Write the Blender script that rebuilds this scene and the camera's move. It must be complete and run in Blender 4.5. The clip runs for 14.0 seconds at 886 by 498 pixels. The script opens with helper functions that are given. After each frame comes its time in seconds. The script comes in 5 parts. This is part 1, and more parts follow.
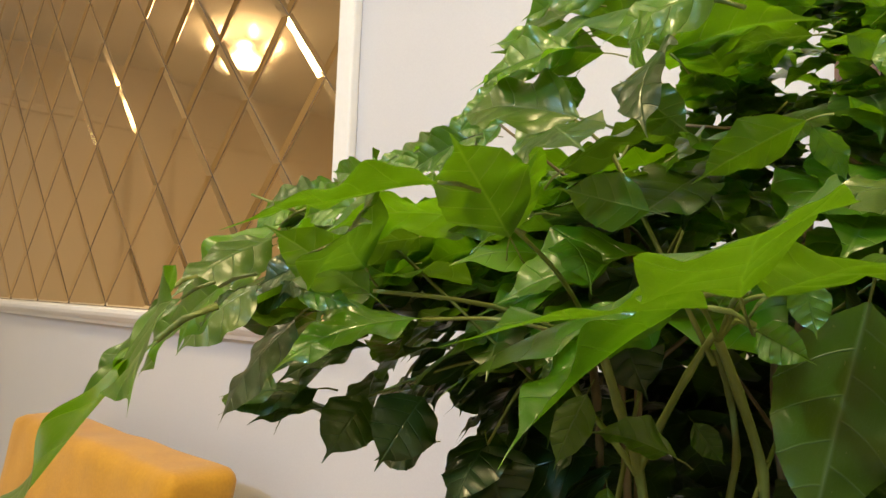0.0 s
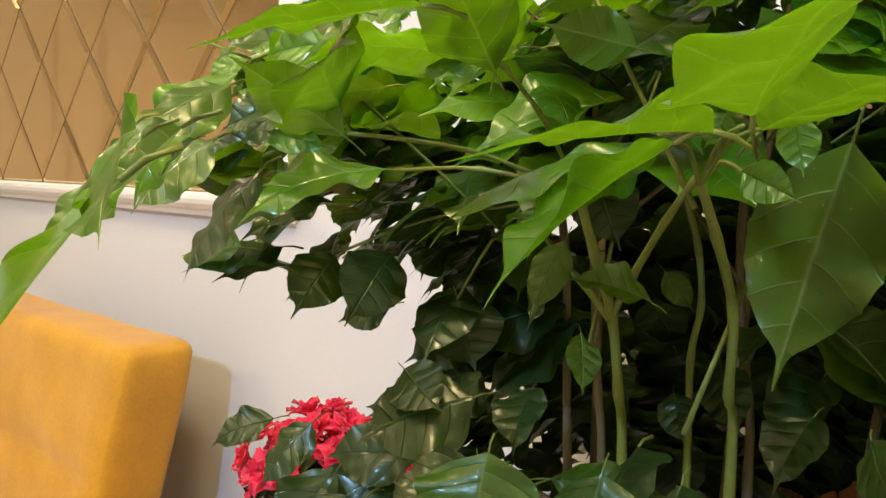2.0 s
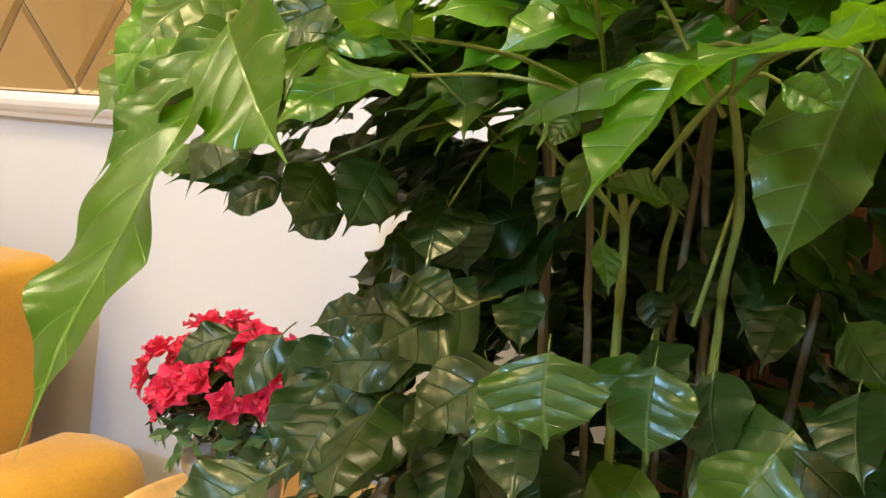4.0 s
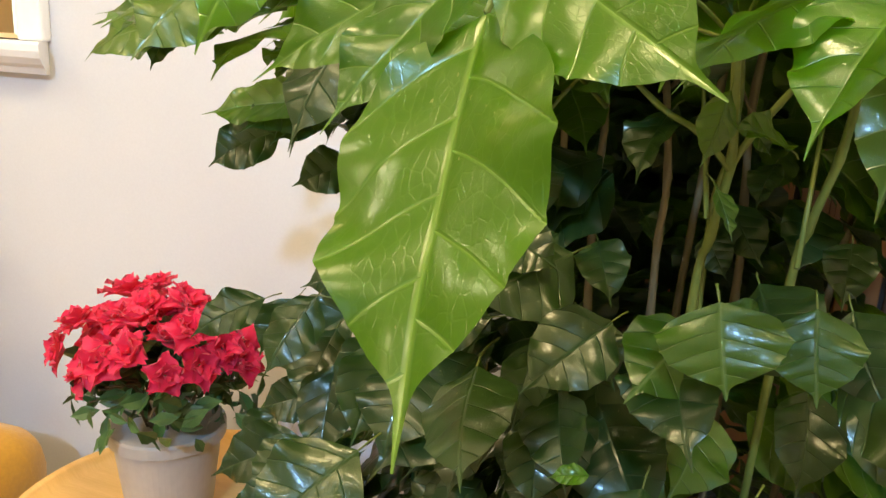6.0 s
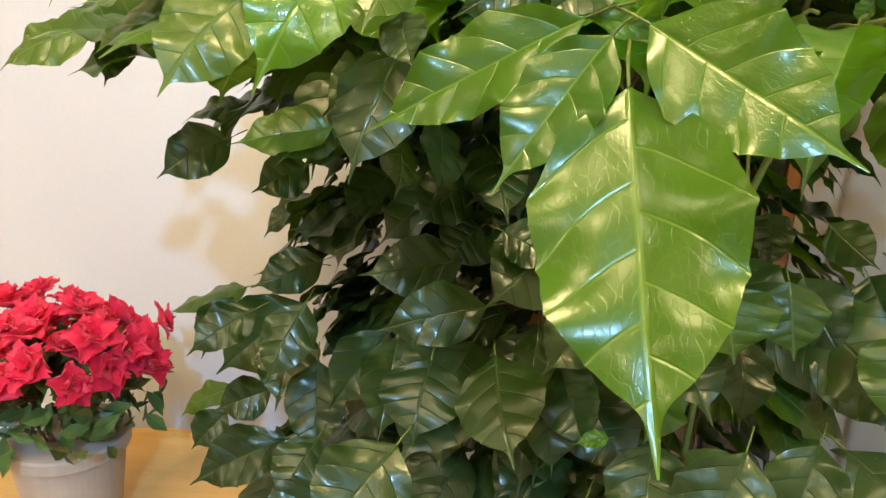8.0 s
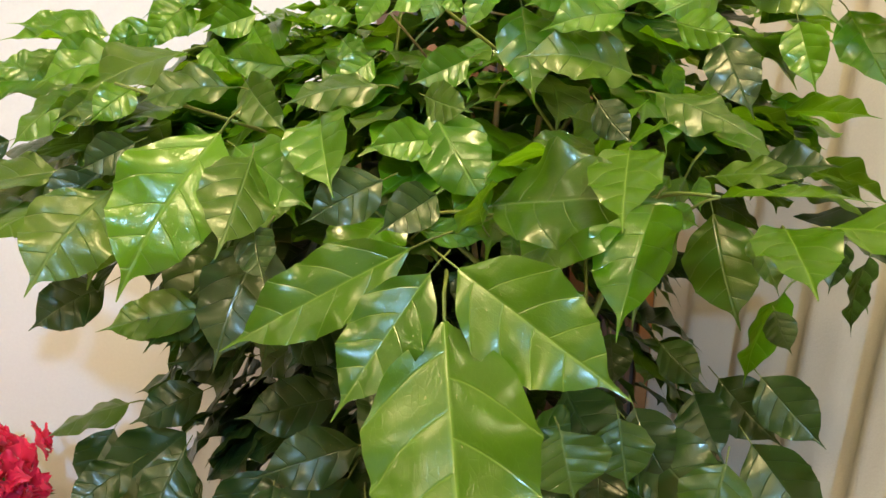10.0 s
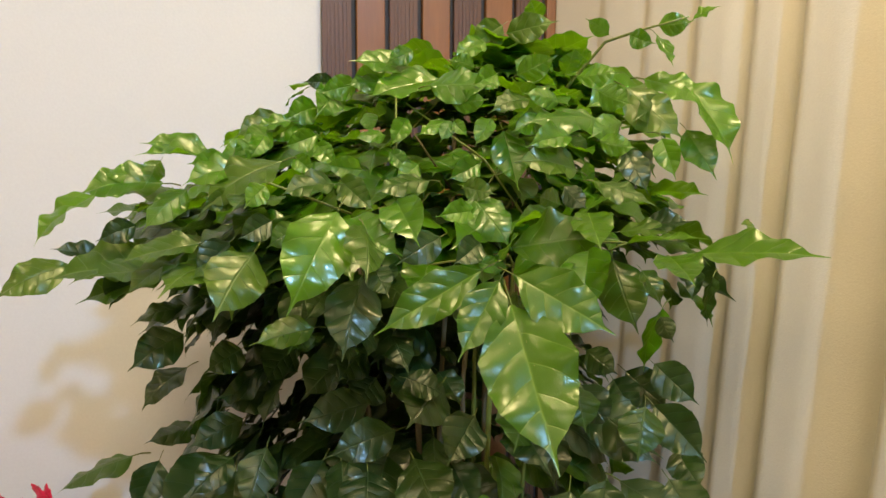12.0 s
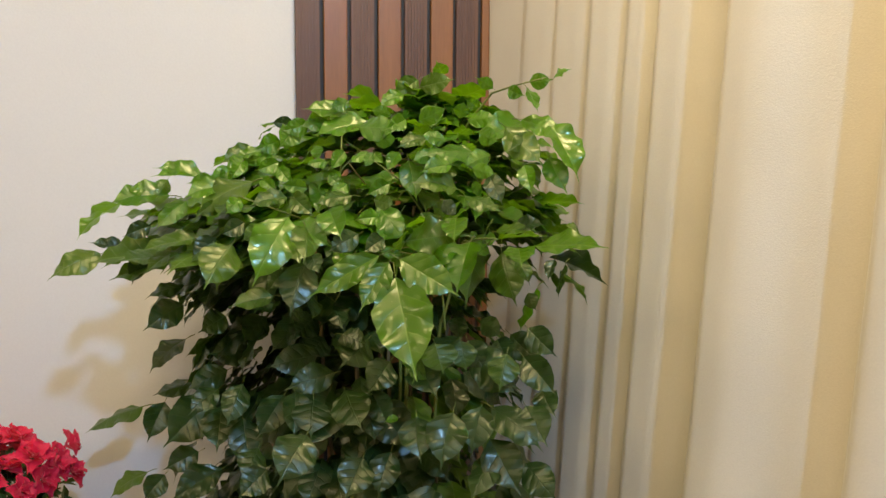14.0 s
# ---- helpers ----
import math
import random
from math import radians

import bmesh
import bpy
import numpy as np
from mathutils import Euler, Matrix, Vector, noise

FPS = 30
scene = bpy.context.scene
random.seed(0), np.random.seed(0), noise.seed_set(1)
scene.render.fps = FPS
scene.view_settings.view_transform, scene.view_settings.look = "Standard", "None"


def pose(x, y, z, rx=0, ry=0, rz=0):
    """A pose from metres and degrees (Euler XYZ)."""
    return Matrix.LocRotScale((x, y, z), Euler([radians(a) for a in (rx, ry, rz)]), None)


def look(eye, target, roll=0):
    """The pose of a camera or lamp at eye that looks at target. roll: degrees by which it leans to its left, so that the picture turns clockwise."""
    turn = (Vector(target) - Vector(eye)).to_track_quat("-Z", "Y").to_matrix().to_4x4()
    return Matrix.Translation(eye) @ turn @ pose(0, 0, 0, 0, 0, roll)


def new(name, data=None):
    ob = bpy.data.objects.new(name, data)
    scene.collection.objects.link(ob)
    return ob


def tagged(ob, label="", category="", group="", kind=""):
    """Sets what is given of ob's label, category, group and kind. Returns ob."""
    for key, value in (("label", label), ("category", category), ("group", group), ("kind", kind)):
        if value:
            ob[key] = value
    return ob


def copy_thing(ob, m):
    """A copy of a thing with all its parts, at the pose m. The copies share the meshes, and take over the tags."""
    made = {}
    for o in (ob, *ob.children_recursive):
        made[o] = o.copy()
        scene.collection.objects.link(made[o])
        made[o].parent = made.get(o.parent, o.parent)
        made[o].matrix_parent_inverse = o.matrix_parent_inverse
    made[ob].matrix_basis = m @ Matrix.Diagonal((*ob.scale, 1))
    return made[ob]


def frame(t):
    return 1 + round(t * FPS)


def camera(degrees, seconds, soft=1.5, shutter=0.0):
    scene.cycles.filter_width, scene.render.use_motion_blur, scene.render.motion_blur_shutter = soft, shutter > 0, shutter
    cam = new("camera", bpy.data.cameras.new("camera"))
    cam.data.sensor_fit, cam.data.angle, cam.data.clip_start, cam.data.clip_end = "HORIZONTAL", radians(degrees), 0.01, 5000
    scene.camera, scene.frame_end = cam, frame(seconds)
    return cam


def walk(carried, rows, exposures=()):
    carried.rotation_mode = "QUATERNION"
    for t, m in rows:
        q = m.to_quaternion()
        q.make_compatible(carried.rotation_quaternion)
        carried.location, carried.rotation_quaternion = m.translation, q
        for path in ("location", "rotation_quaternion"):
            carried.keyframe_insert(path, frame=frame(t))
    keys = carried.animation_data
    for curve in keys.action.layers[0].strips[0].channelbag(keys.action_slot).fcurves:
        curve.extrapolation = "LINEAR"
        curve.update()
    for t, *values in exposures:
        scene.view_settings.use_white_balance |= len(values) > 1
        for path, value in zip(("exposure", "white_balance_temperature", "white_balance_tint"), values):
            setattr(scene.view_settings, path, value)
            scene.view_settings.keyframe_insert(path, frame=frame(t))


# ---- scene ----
cam = camera(59.5, 14.0)
METRES, EYE, TILT, LEAN, TURN = 1.1, 1.25, 4.0, -2.25, 45.0
CUR0, CURD = (0.085, 0.905), (0.235, -0.972)
ROWS = [
    (0.0, 0.0, 0.0, 0.0, -0.0, 0.0, -0.0),
    (0.5, -0.0008, 0.0073, -0.0073, -0.64, -2.4, 0.08),
    (1.0, -0.0005, 0.0155, -0.0141, -1.34, -4.79, 0.04),
    (1.5, -0.0019, 0.0145, -0.0158, -2.26, -6.97, 0.06),
    (2.0, -0.0111, 0.0109, -0.0136, -3.88, -8.96, 0.01),
    (2.5, -0.0299, 0.0143, -0.0126, -6.5, -10.76, -0.1),
    (3.0, -0.05, 0.0191, -0.0123, -9.7, -12.53, -0.51),
    (5.5, -0.1611, 0.0593, -0.0199, -23.79, -18.83, -2.55),
    (6.0, -0.1892, 0.0868, -0.023, -26.86, -19.1, -2.87),
    (6.5, -0.2139, 0.105, -0.0203, -30.24, -19.47, -3.23),
    (7.0, -0.2381, 0.1144, -0.0155, -33.99, -20.07, -3.37),
    (7.5, -0.2607, 0.1192, -0.0053, -37.61, -21.04, -3.18),
    (8.0, -0.2798, 0.1216, 0.0067, -41.02, -21.82, -2.97),
    (8.5, -0.2751, 0.123, 0.0239, -43.81, -22.19, -2.87),
    (9.0, -0.2459, 0.1073, 0.0452, -45.5, -21.54, -2.82),
    (11.5, -0.4422, 0.0726, 0.0875, -57.07, -11.43, -2.52),
    (12.0, -0.5209, 0.064, 0.0897, -60.34, -10.51, -2.6),
    (12.5, -0.5857, 0.0389, 0.1084, -62.4, -9.93, -2.9),
    (13.0, -0.6217, -0.0143, 0.119, -62.81, -9.6, -3.13),
    (13.5, -0.6544, -0.0872, 0.1274, -61.76, -9.57, -3.02),
    (14.0, -0.7072, -0.1389, 0.1328, -60.44, -10.34, -2.76),
]
walk(cam, [(t, pose(0, 0, EYE, TILT, LEAN, TURN) @ pose(METRES * x, METRES * y, METRES * z, 90 + pitch, roll, yaw)) for t, x, y, z, yaw, pitch, roll in ROWS],
     exposures=[(0.0, -0.42), (1.0, -0.30), (2.0, -0.06), (5.5, 0.12), (6.5, 0.03), (9.0, 0.12), (11.5, -0.30), (14.0, -0.54)])

# ---- world, lamps ----
world = bpy.data.worlds.new("world")
scene.world = world
world.use_nodes = True
wn = world.node_tree.nodes
sky = wn.new("ShaderNodeTexSky")
sky.sky_type = "NISHITA"
sky.sun_disc = False
sky.sun_elevation = radians(30)
world.node_tree.links.new(sky.outputs[0], wn["Background"].inputs[0])
wn["Background"].inputs[1].default_value = 0.1


def area(name, at, target, size, watts, colour, tall=None):
    d = bpy.data.lights.new(name, "AREA")
    d.energy, d.color, d.size = watts, colour, size
    d.shape = "DISK"
    if tall:
        d.shape, d.size_y = "RECTANGLE", tall
    ob = new(name, d)
    ob.matrix_world = look(at, target)
    return ob


WARM, PLAIN, COOL = (1.0, 0.80, 0.45), (1.0, 0.83, 0.54), (0.29, 0.57, 1.0)
# First entry: added cool key standing in for bluish daylight; the rest are downlights.
LIGHTS = [(-0.05, -2.0, 60, COOL, (-0.3, 0.5, 1.2), 0.11), (-0.08, -0.10, 34, WARM, None, 0.44), (-2.6, -1.9, 34, WARM, None, 0.44), (-2.3, -0.1, 19, PLAIN, None, 0.40), (-1.0, -1.7, 19, WARM, None, 0.44), (-0.80, -0.55, 15, WARM, None, 0.40)]
for lx, ly, watts, tint, aim, size in LIGHTS:
    area("downlight_lamp", (lx, ly, 2.625), aim or (lx, ly, 0), size, watts, tint)
area("window_daylight", (-1.9, -3.55, 1.6), (-1.9, 0, 1.4), 1.1, 10, (0.62, 0.80, 1.0), tall=1.3)


# ---- materials ----
def nodes_of(name):
    m = bpy.data.materials.new(name)
    m.use_nodes = True
    t = m.node_tree
    return m, t.nodes, t.links, t.nodes["Principled BSDF"]


def surface(name, dark, light, scale, rough=0.6, bump=0.1, metal=0.0, fine=90.0, stretch=(1, 1, 1), sheen=0.0, rough_var=0.1, depth=0.002):
    """Two scales of mottling between two colours, with a fine relief."""
    m, n, l, p = nodes_of(name)
    tc = n.new("ShaderNodeTexCoord")
    mp = n.new("ShaderNodeMapping")
    mp.inputs["Scale"].default_value = stretch
    l.new(tc.outputs["Object"], mp.inputs[0])
    a, b = n.new("ShaderNodeTexNoise"), n.new("ShaderNodeTexNoise")
    for k, s in ((a, scale), (b, fine)):
        k.inputs["Scale"].default_value = s
        k.inputs["Detail"].default_value = 5
        l.new(mp.outputs[0], k.inputs["Vector"])
    mix = n.new("ShaderNodeMath")
    mix.operation = "MULTIPLY_ADD"
    mix.inputs[1].default_value = 0.35
    l.new(b.outputs[0], mix.inputs[0])
    sc = n.new("ShaderNodeMath")
    sc.operation = "MULTIPLY"
    sc.inputs[1].default_value = 0.65
    l.new(a.outputs[0], sc.inputs[0])
    l.new(sc.outputs[0], mix.inputs[2])
    r = n.new("ShaderNodeValToRGB")
    r.color_ramp.elements[0].position, r.color_ramp.elements[1].position = 0.3, 0.7
    r.color_ramp.elements[0].color, r.color_ramp.elements[1].color = (*dark, 1), (*light, 1)
    l.new(mix.outputs[0], r.inputs[0])
    l.new(r.outputs[0], p.inputs["Base Color"])
    rr = n.new("ShaderNodeMapRange")
    rr.inputs["To Min"].default_value, rr.inputs["To Max"].default_value = rough - rough_var, rough + rough_var
    l.new(a.outputs[0], rr.inputs[0])
    l.new(rr.outputs[0], p.inputs["Roughness"])
    p.inputs["Metallic"].default_value = metal
    p.inputs["Sheen Weight"].default_value = sheen
    if bump:
        bp = n.new("ShaderNodeBump")
        bp.inputs["Strength"].default_value, bp.inputs["Distance"].default_value = bump, depth
        l.new(b.outputs[0], bp.inputs["Height"])
        l.new(bp.outputs[0], p.inputs["Normal"])
    return m


def leaf_material(name, dark, light, vein, rough, through_share, through_colour, fine_relief=0.07, coat=0.6, coat_rough=0.17, relief=0.95, deep=0.0019, lumps=3.1):
    """Glossy blade: tint by object, mottled, pale midrib and side veins with relief, light shining through."""
    m, n, l, p = nodes_of(name)
    uv = n.new("ShaderNodeUVMap")
    sep = n.new("ShaderNodeSeparateXYZ")
    l.new(uv.outputs[0], sep.inputs[0])

    def op(kind, a, b=None, c=None):
        k = n.new("ShaderNodeMath")
        k.operation = kind
        for i, v in enumerate((a, b, c)):
            if v is None:
                continue
            if isinstance(v, (int, float)):
                k.inputs[i].default_value = v
            else:
                l.new(v, k.inputs[i])
        return k.outputs[0]

    across = op("ABSOLUTE", op("SUBTRACT", sep.outputs[0], 0.5))
    along = sep.outputs[1]
    wob = n.new("ShaderNodeTexNoise")
    wob.inputs["Scale"].default_value = 3.0
    l.new(uv.outputs[0], wob.inputs["Vector"])
    bend = op("ADD", op("MULTIPLY", across, 0.25), op("MULTIPLY", op("MULTIPLY", across, across), 0.40))
    ph = op("ADD", op("MULTIPLY", op("SUBTRACT", along, bend), 5.5), op("MULTIPLY", op("GREATER_THAN", sep.outputs[0], 0.5), 0.45))
    ph = op("ADD", ph, op("MULTIPLY", op("SUBTRACT", wob.outputs[0], 0.5), 0.12))
    saw = op("SUBTRACT", 0.5, op("ABSOLUTE", op("SUBTRACT", op("FRACT", ph), 0.5)))
    side = op("SUBTRACT", 1.0, op("MINIMUM", op("MULTIPLY", saw, 26.0), 1.0))
    mid = op("SUBTRACT", 1.0, op("MINIMUM", op("MULTIPLY", across, 42.0), 1.0))
    net = n.new("ShaderNodeTexVoronoi")
    net.feature = "DISTANCE_TO_EDGE"
    net.inputs["Scale"].default_value = 22.0
    l.new(uv.outputs[0], net.inputs["Vector"])
    netv = op("SUBTRACT", 1.0, op("MINIMUM", op("MULTIPLY", net.outputs[0], 14.0), 1.0))
    veins = op("MAXIMUM", mid, op("MULTIPLY", side, 0.8))
    veins = op("MAXIMUM", veins, op("MULTIPLY", netv, 0.10))
    info = n.new("ShaderNodeObjectInfo")
    geo = n.new("ShaderNodeNewGeometry")
    no = n.new("ShaderNodeTexNoise")
    no.inputs["Scale"].default_value = lumps
    even = n.new("ShaderNodeMapping")
    even.inputs["Scale"].default_value = (0.6, 1, 1)
    l.new(uv.outputs[0], even.inputs[0])
    no.inputs["Detail"].default_value = 2
    l.new(even.outputs[0], no.inputs["Vector"])
    rnd = op("FRACT", op("ADD", info.outputs["Random"], geo.outputs["Random Per Island"]))
    tone = op("ADD", op("MULTIPLY", rnd, 0.65), op("MULTIPLY", no.outputs[0], 0.5))
    ramp = n.new("ShaderNodeValToRGB")
    ramp.color_ramp.elements[0].position, ramp.color_ramp.elements[1].position = 0.15, 0.9
    ramp.color_ramp.elements[0].color, ramp.color_ramp.elements[1].color = (*dark, 1), (*light, 1)
    l.new(tone, ramp.inputs[0])
    mx = n.new("ShaderNodeMixRGB")
    mx.inputs[2].default_value = (*vein, 1)
    l.new(op("MULTIPLY", veins, 0.7), mx.inputs[0])
    l.new(ramp.outputs[0], mx.inputs[1])
    # small brown flecks
    fl = n.new("ShaderNodeTexNoise")
    fl.inputs["Scale"].default_value = 26.0
    l.new(uv.outputs[0], fl.inputs["Vector"])
    fleck = op("MULTIPLY", op("GREATER_THAN", fl.outputs[0], 0.74), 0.55)
    mx2 = n.new("ShaderNodeMixRGB")
    mx2.inputs[2].default_value = (0.30, 0.28, 0.09, 1)
    l.new(fleck, mx2.inputs[0])
    l.new(mx.outputs[0], mx2.inputs[1])
    l.new(mx2.outputs[0], p.inputs["Base Color"])
    p.inputs["Roughness"].default_value = rough
    p.inputs["Specular Tint"].default_value = (1.0, 0.97, 0.68, 1)
    p.inputs["Specular IOR Level"].default_value = 0.4
    p.inputs["Coat Weight"].default_value = coat
    p.inputs["Coat Roughness"].default_value = coat_rough
    bp = n.new("ShaderNodeBump")
    bp.inputs["Strength"].default_value, bp.inputs["Distance"].default_value = relief, deep
    puff = op("ABSOLUTE", op("SINE", op("MULTIPLY", ph, math.pi)))
    fine = n.new("ShaderNodeTexNoise")
    fine.inputs["Scale"].default_value = 9.0
    l.new(uv.outputs[0], fine.inputs["Vector"])
    hgt = op("ADD", op("MULTIPLY", puff, 0.16), op("SUBTRACT", op("ADD", op("MULTIPLY", no.outputs[0], 0.45), op("MULTIPLY", fine.outputs[0], fine_relief)), op("MULTIPLY", veins, 0.22)))
    l.new(hgt, bp.inputs["Height"])
    l.new(bp.outputs[0], p.inputs["Normal"])
    l.new(bp.outputs[0], p.inputs["Coat Normal"])
    tr = n.new("ShaderNodeBsdfTranslucent")
    tr.inputs[0].default_value = (*through_colour, 1)
    add = n.new("ShaderNodeMixShader")
    add.inputs[0].default_value = through_share
    l.new(p.outputs[0], add.inputs[1])
    l.new(tr.outputs[0], add.inputs[2])
    l.new(add.outputs[0], n["Material Output"].inputs[0])
    return m


M_WALL = surface("wall_paint", (0.56, 0.56, 0.59), (0.63, 0.63, 0.66), 1.5, 0.75, 0.08, fine=260)
M_TRIM = surface("trim_paint", (0.76, 0.75, 0.74), (0.84, 0.83, 0.82), 3, 0.45, 0.03)
M_CEIL = surface("ceiling_paint", (0.74, 0.70, 0.63), (0.80, 0.76, 0.69), 2, 0.8, 0.05)
M_FLOOR = surface("floor_stone", (0.42, 0.38, 0.32), (0.55, 0.50, 0.43), 3, 0.3, 0.05)
M_ROOM = surface("beige_paint", (0.60, 0.51, 0.37), (0.69, 0.59, 0.44), 1.2, 0.7, 0.06, fine=200)
M_MIRROR = surface("bronze_mirror", (0.80, 0.63, 0.40), (0.84, 0.66, 0.42), 2, 0.06, 0.0, metal=1.0, rough_var=0.02)
M_JOINT = surface("mirror_backing", (0.10, 0.07, 0.05), (0.14, 0.10, 0.07), 10, 0.5, 0.0)
M_SLAT_A = surface("ribbed_brown_slat", (0.090, 0.040, 0.019), (0.145, 0.066, 0.031), 9, 0.5, 0.2, fine=60, stretch=(6, 6, 0.5))
M_SLAT_B = surface("smooth_brown_slat", (0.175, 0.070, 0.020), (0.25, 0.105, 0.032), 5, 0.42, 0.12, fine=70, stretch=(5, 5, 0.4))
M_GAP = surface("dark_gap", (0.012, 0.010, 0.009), (0.022, 0.018, 0.016), 8, 0.6, 0.0)
M_CURTAIN = surface("cream_cloth", (0.53, 0.475, 0.385), (0.62, 0.56, 0.465), 4, 0.85, 0.35, fine=420, sheen=0.3, depth=0.001)
M_VELVET = surface("mustard_velvet", (0.42, 0.195, 0.004), (0.60, 0.30, 0.008), 9, 0.8, 0.3, fine=160, sheen=0.25, depth=0.002)
M_LEG = surface("dark_wood_leg", (0.05, 0.03, 0.02), (0.10, 0.06, 0.04), 12, 0.4, 0.1, stretch=(6, 6, 0.6))
M_TABLE = surface("honey_wood", (0.66, 0.36, 0.09), (0.80, 0.47, 0.15), 6, 0.35, 0.15, fine=60, stretch=(1, 9, 1))
M_POT = surface("grey_plastic", (0.40, 0.36, 0.32), (0.49, 0.45, 0.40), 8, 0.6, 0.06)
M_SOIL = surface("soil", (0.03, 0.02, 0.012), (0.07, 0.045, 0.03), 30, 0.9, 0.8, fine=120, depth=0.01)
M_PLANTER = surface("planter_glaze", (0.62, 0.60, 0.57), (0.72, 0.70, 0.67), 4, 0.3, 0.03)
M_STEM = surface("green_stem", (0.085, 0.110, 0.016), (0.18, 0.21, 0.034), 20, 0.5, 0.3, fine=140)
M_BARK = surface("brown_cane", (0.085, 0.060, 0.028), (0.16, 0.12, 0.055), 26, 0.65, 0.5, fine=120, stretch=(2, 2, 0.7))
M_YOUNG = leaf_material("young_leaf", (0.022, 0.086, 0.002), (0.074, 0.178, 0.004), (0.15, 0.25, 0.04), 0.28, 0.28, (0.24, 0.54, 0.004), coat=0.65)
M_BROAD = leaf_material("broad_young_leaf", (0.017, 0.064, 0.0015), (0.055, 0.120, 0.003), (0.15, 0.24, 0.035), 0.30, 0.24, (0.20, 0.44, 0.004), fine_relief=0.05, coat=0.32, coat_rough=0.20, relief=0.7, deep=0.0016, lumps=2.2)
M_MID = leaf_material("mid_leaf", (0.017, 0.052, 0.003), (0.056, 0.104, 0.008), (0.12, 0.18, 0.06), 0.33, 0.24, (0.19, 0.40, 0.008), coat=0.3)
# Mature green, taken darker still for the shade under the crown.
M_DARK = leaf_material("mature_shaded_leaf", (0.008, 0.023, 0.005), (0.025, 0.050, 0.011), (0.04, 0.07, 0.025), 0.33, 0.18, (0.09, 0.20, 0.010), coat=0.36)
M_PETAL = surface("red_petal", (0.66, 0.008, 0.055), (0.86, 0.025, 0.110), 30, 0.5, 0.2, fine=90, sheen=0.2)
def add_translucent(m, colour, share):
    """Lets part of the light through a thin petal or cloth."""
    n, l = m.node_tree.nodes, m.node_tree.links
    t, x = n.new("ShaderNodeBsdfTranslucent"), n.new("ShaderNodeMixShader")
    t.inputs[0].default_value = (*colour, 1)
    x.inputs[0].default_value = share
    l.new(n["Principled BSDF"].outputs[0], x.inputs[1])
    l.new(t.outputs[0], x.inputs[2])
    l.new(x.outputs[0], n["Material Output"].inputs[0])


add_translucent(M_PETAL, (0.95, 0.05, 0.12), 0.35)
M_FLEAF = surface("azalea_leaf", (0.03, 0.075, 0.015), (0.08, 0.15, 0.035), 40, 0.4, 0.1)
M_CHROME = surface("lamp_metal", (0.55, 0.42, 0.22), (0.65, 0.50, 0.28), 10, 0.25, 0.0, metal=1.0)


def glow(name, colour, strength):
    m, n, l, p = nodes_of(name)
    p.inputs["Base Color"].default_value = (*colour, 1)
    p.inputs["Emission Color"].default_value = (*colour, 1)
    p.inputs["Emission Strength"].default_value = strength
    return m


M_GLASS = nodes_of("window_glass")[0]
M_GLASS.node_tree.nodes["Principled BSDF"].inputs["Transmission Weight"].default_value = 1.0
M_GLASS.node_tree.nodes["Principled BSDF"].inputs["Roughness"].default_value = 0.02
M_GLOW = glow("lamp_glow", (1.0, 0.80, 0.50), 18)
M_DISC = glow("downlight_glow", (1.0, 0.88, 0.70), 9)


# ---- mesh helpers ----
def mesh_of(bm, name, *mats, smooth=False):
    me = bpy.data.meshes.new(name)
    bmesh.ops.recalc_face_normals(bm, faces=bm.faces[:])
    bm.to_mesh(me)
    bm.free()
    for m in mats:
        me.materials.append(m)
    if smooth:
        for f in me.polygons:
            f.use_smooth = True
    return me


def part(name, bm, material, parent=None, label="", smooth=False, at=None):
    ob = new(name, mesh_of(bm, name, material, smooth=smooth))
    if at is not None:
        ob.matrix_world = at
    if parent:
        ob.parent = parent
    if label:
        ob["label"] = label
    return ob


def box(bm, x0, x1, y0, y1, z0, z1, bevel=0.0, segments=2):
    vs = bmesh.ops.create_cube(bm, size=1, matrix=Matrix.Translation(((x0 + x1) / 2, (y0 + y1) / 2, (z0 + z1) / 2)) @ Matrix.Diagonal((x1 - x0, y1 - y0, z1 - z0, 1)))["verts"]
    if bevel:
        es = list({e for v in vs for e in v.link_edges})
        bmesh.ops.bevel(bm, geom=es, offset=bevel, segments=segments, affect="EDGES", profile=0.5)
    return bm


def slab(name, dims, mat, label, bevel=0.0):
    ob = part(name, box(bmesh.new(), *dims, bevel=bevel), mat)
    return tagged(ob, label, "wall" if "wall" in name else name.split("_")[0], kind="structure")


def tube(bm, pts, radii, sides=7):
    rings = []
    for i, p in enumerate(pts):
        p = Vector(p)
        d = (Vector(pts[min(i + 1, len(pts) - 1)]) - Vector(pts[max(i - 1, 0)])).normalized()
        a = d.orthogonal().normalized()
        b = d.cross(a)
        rings.append([bm.verts.new(p + radii[i] * (math.cos(q) * a + math.sin(q) * b)) for q in (2 * math.pi * k / sides for k in range(sides))])
    for r, s in zip(rings, rings[1:]):
        o = min(range(sides), key=lambda k: (r[0].co - s[k].co).length)
        for k in range(sides):
            bm.faces.new((r[k], r[(k + 1) % sides], s[(k + 1 + o) % sides], s[(k + o) % sides]))
    bm.faces.new(rings[0][::-1])
    bm.faces.new(rings[-1])


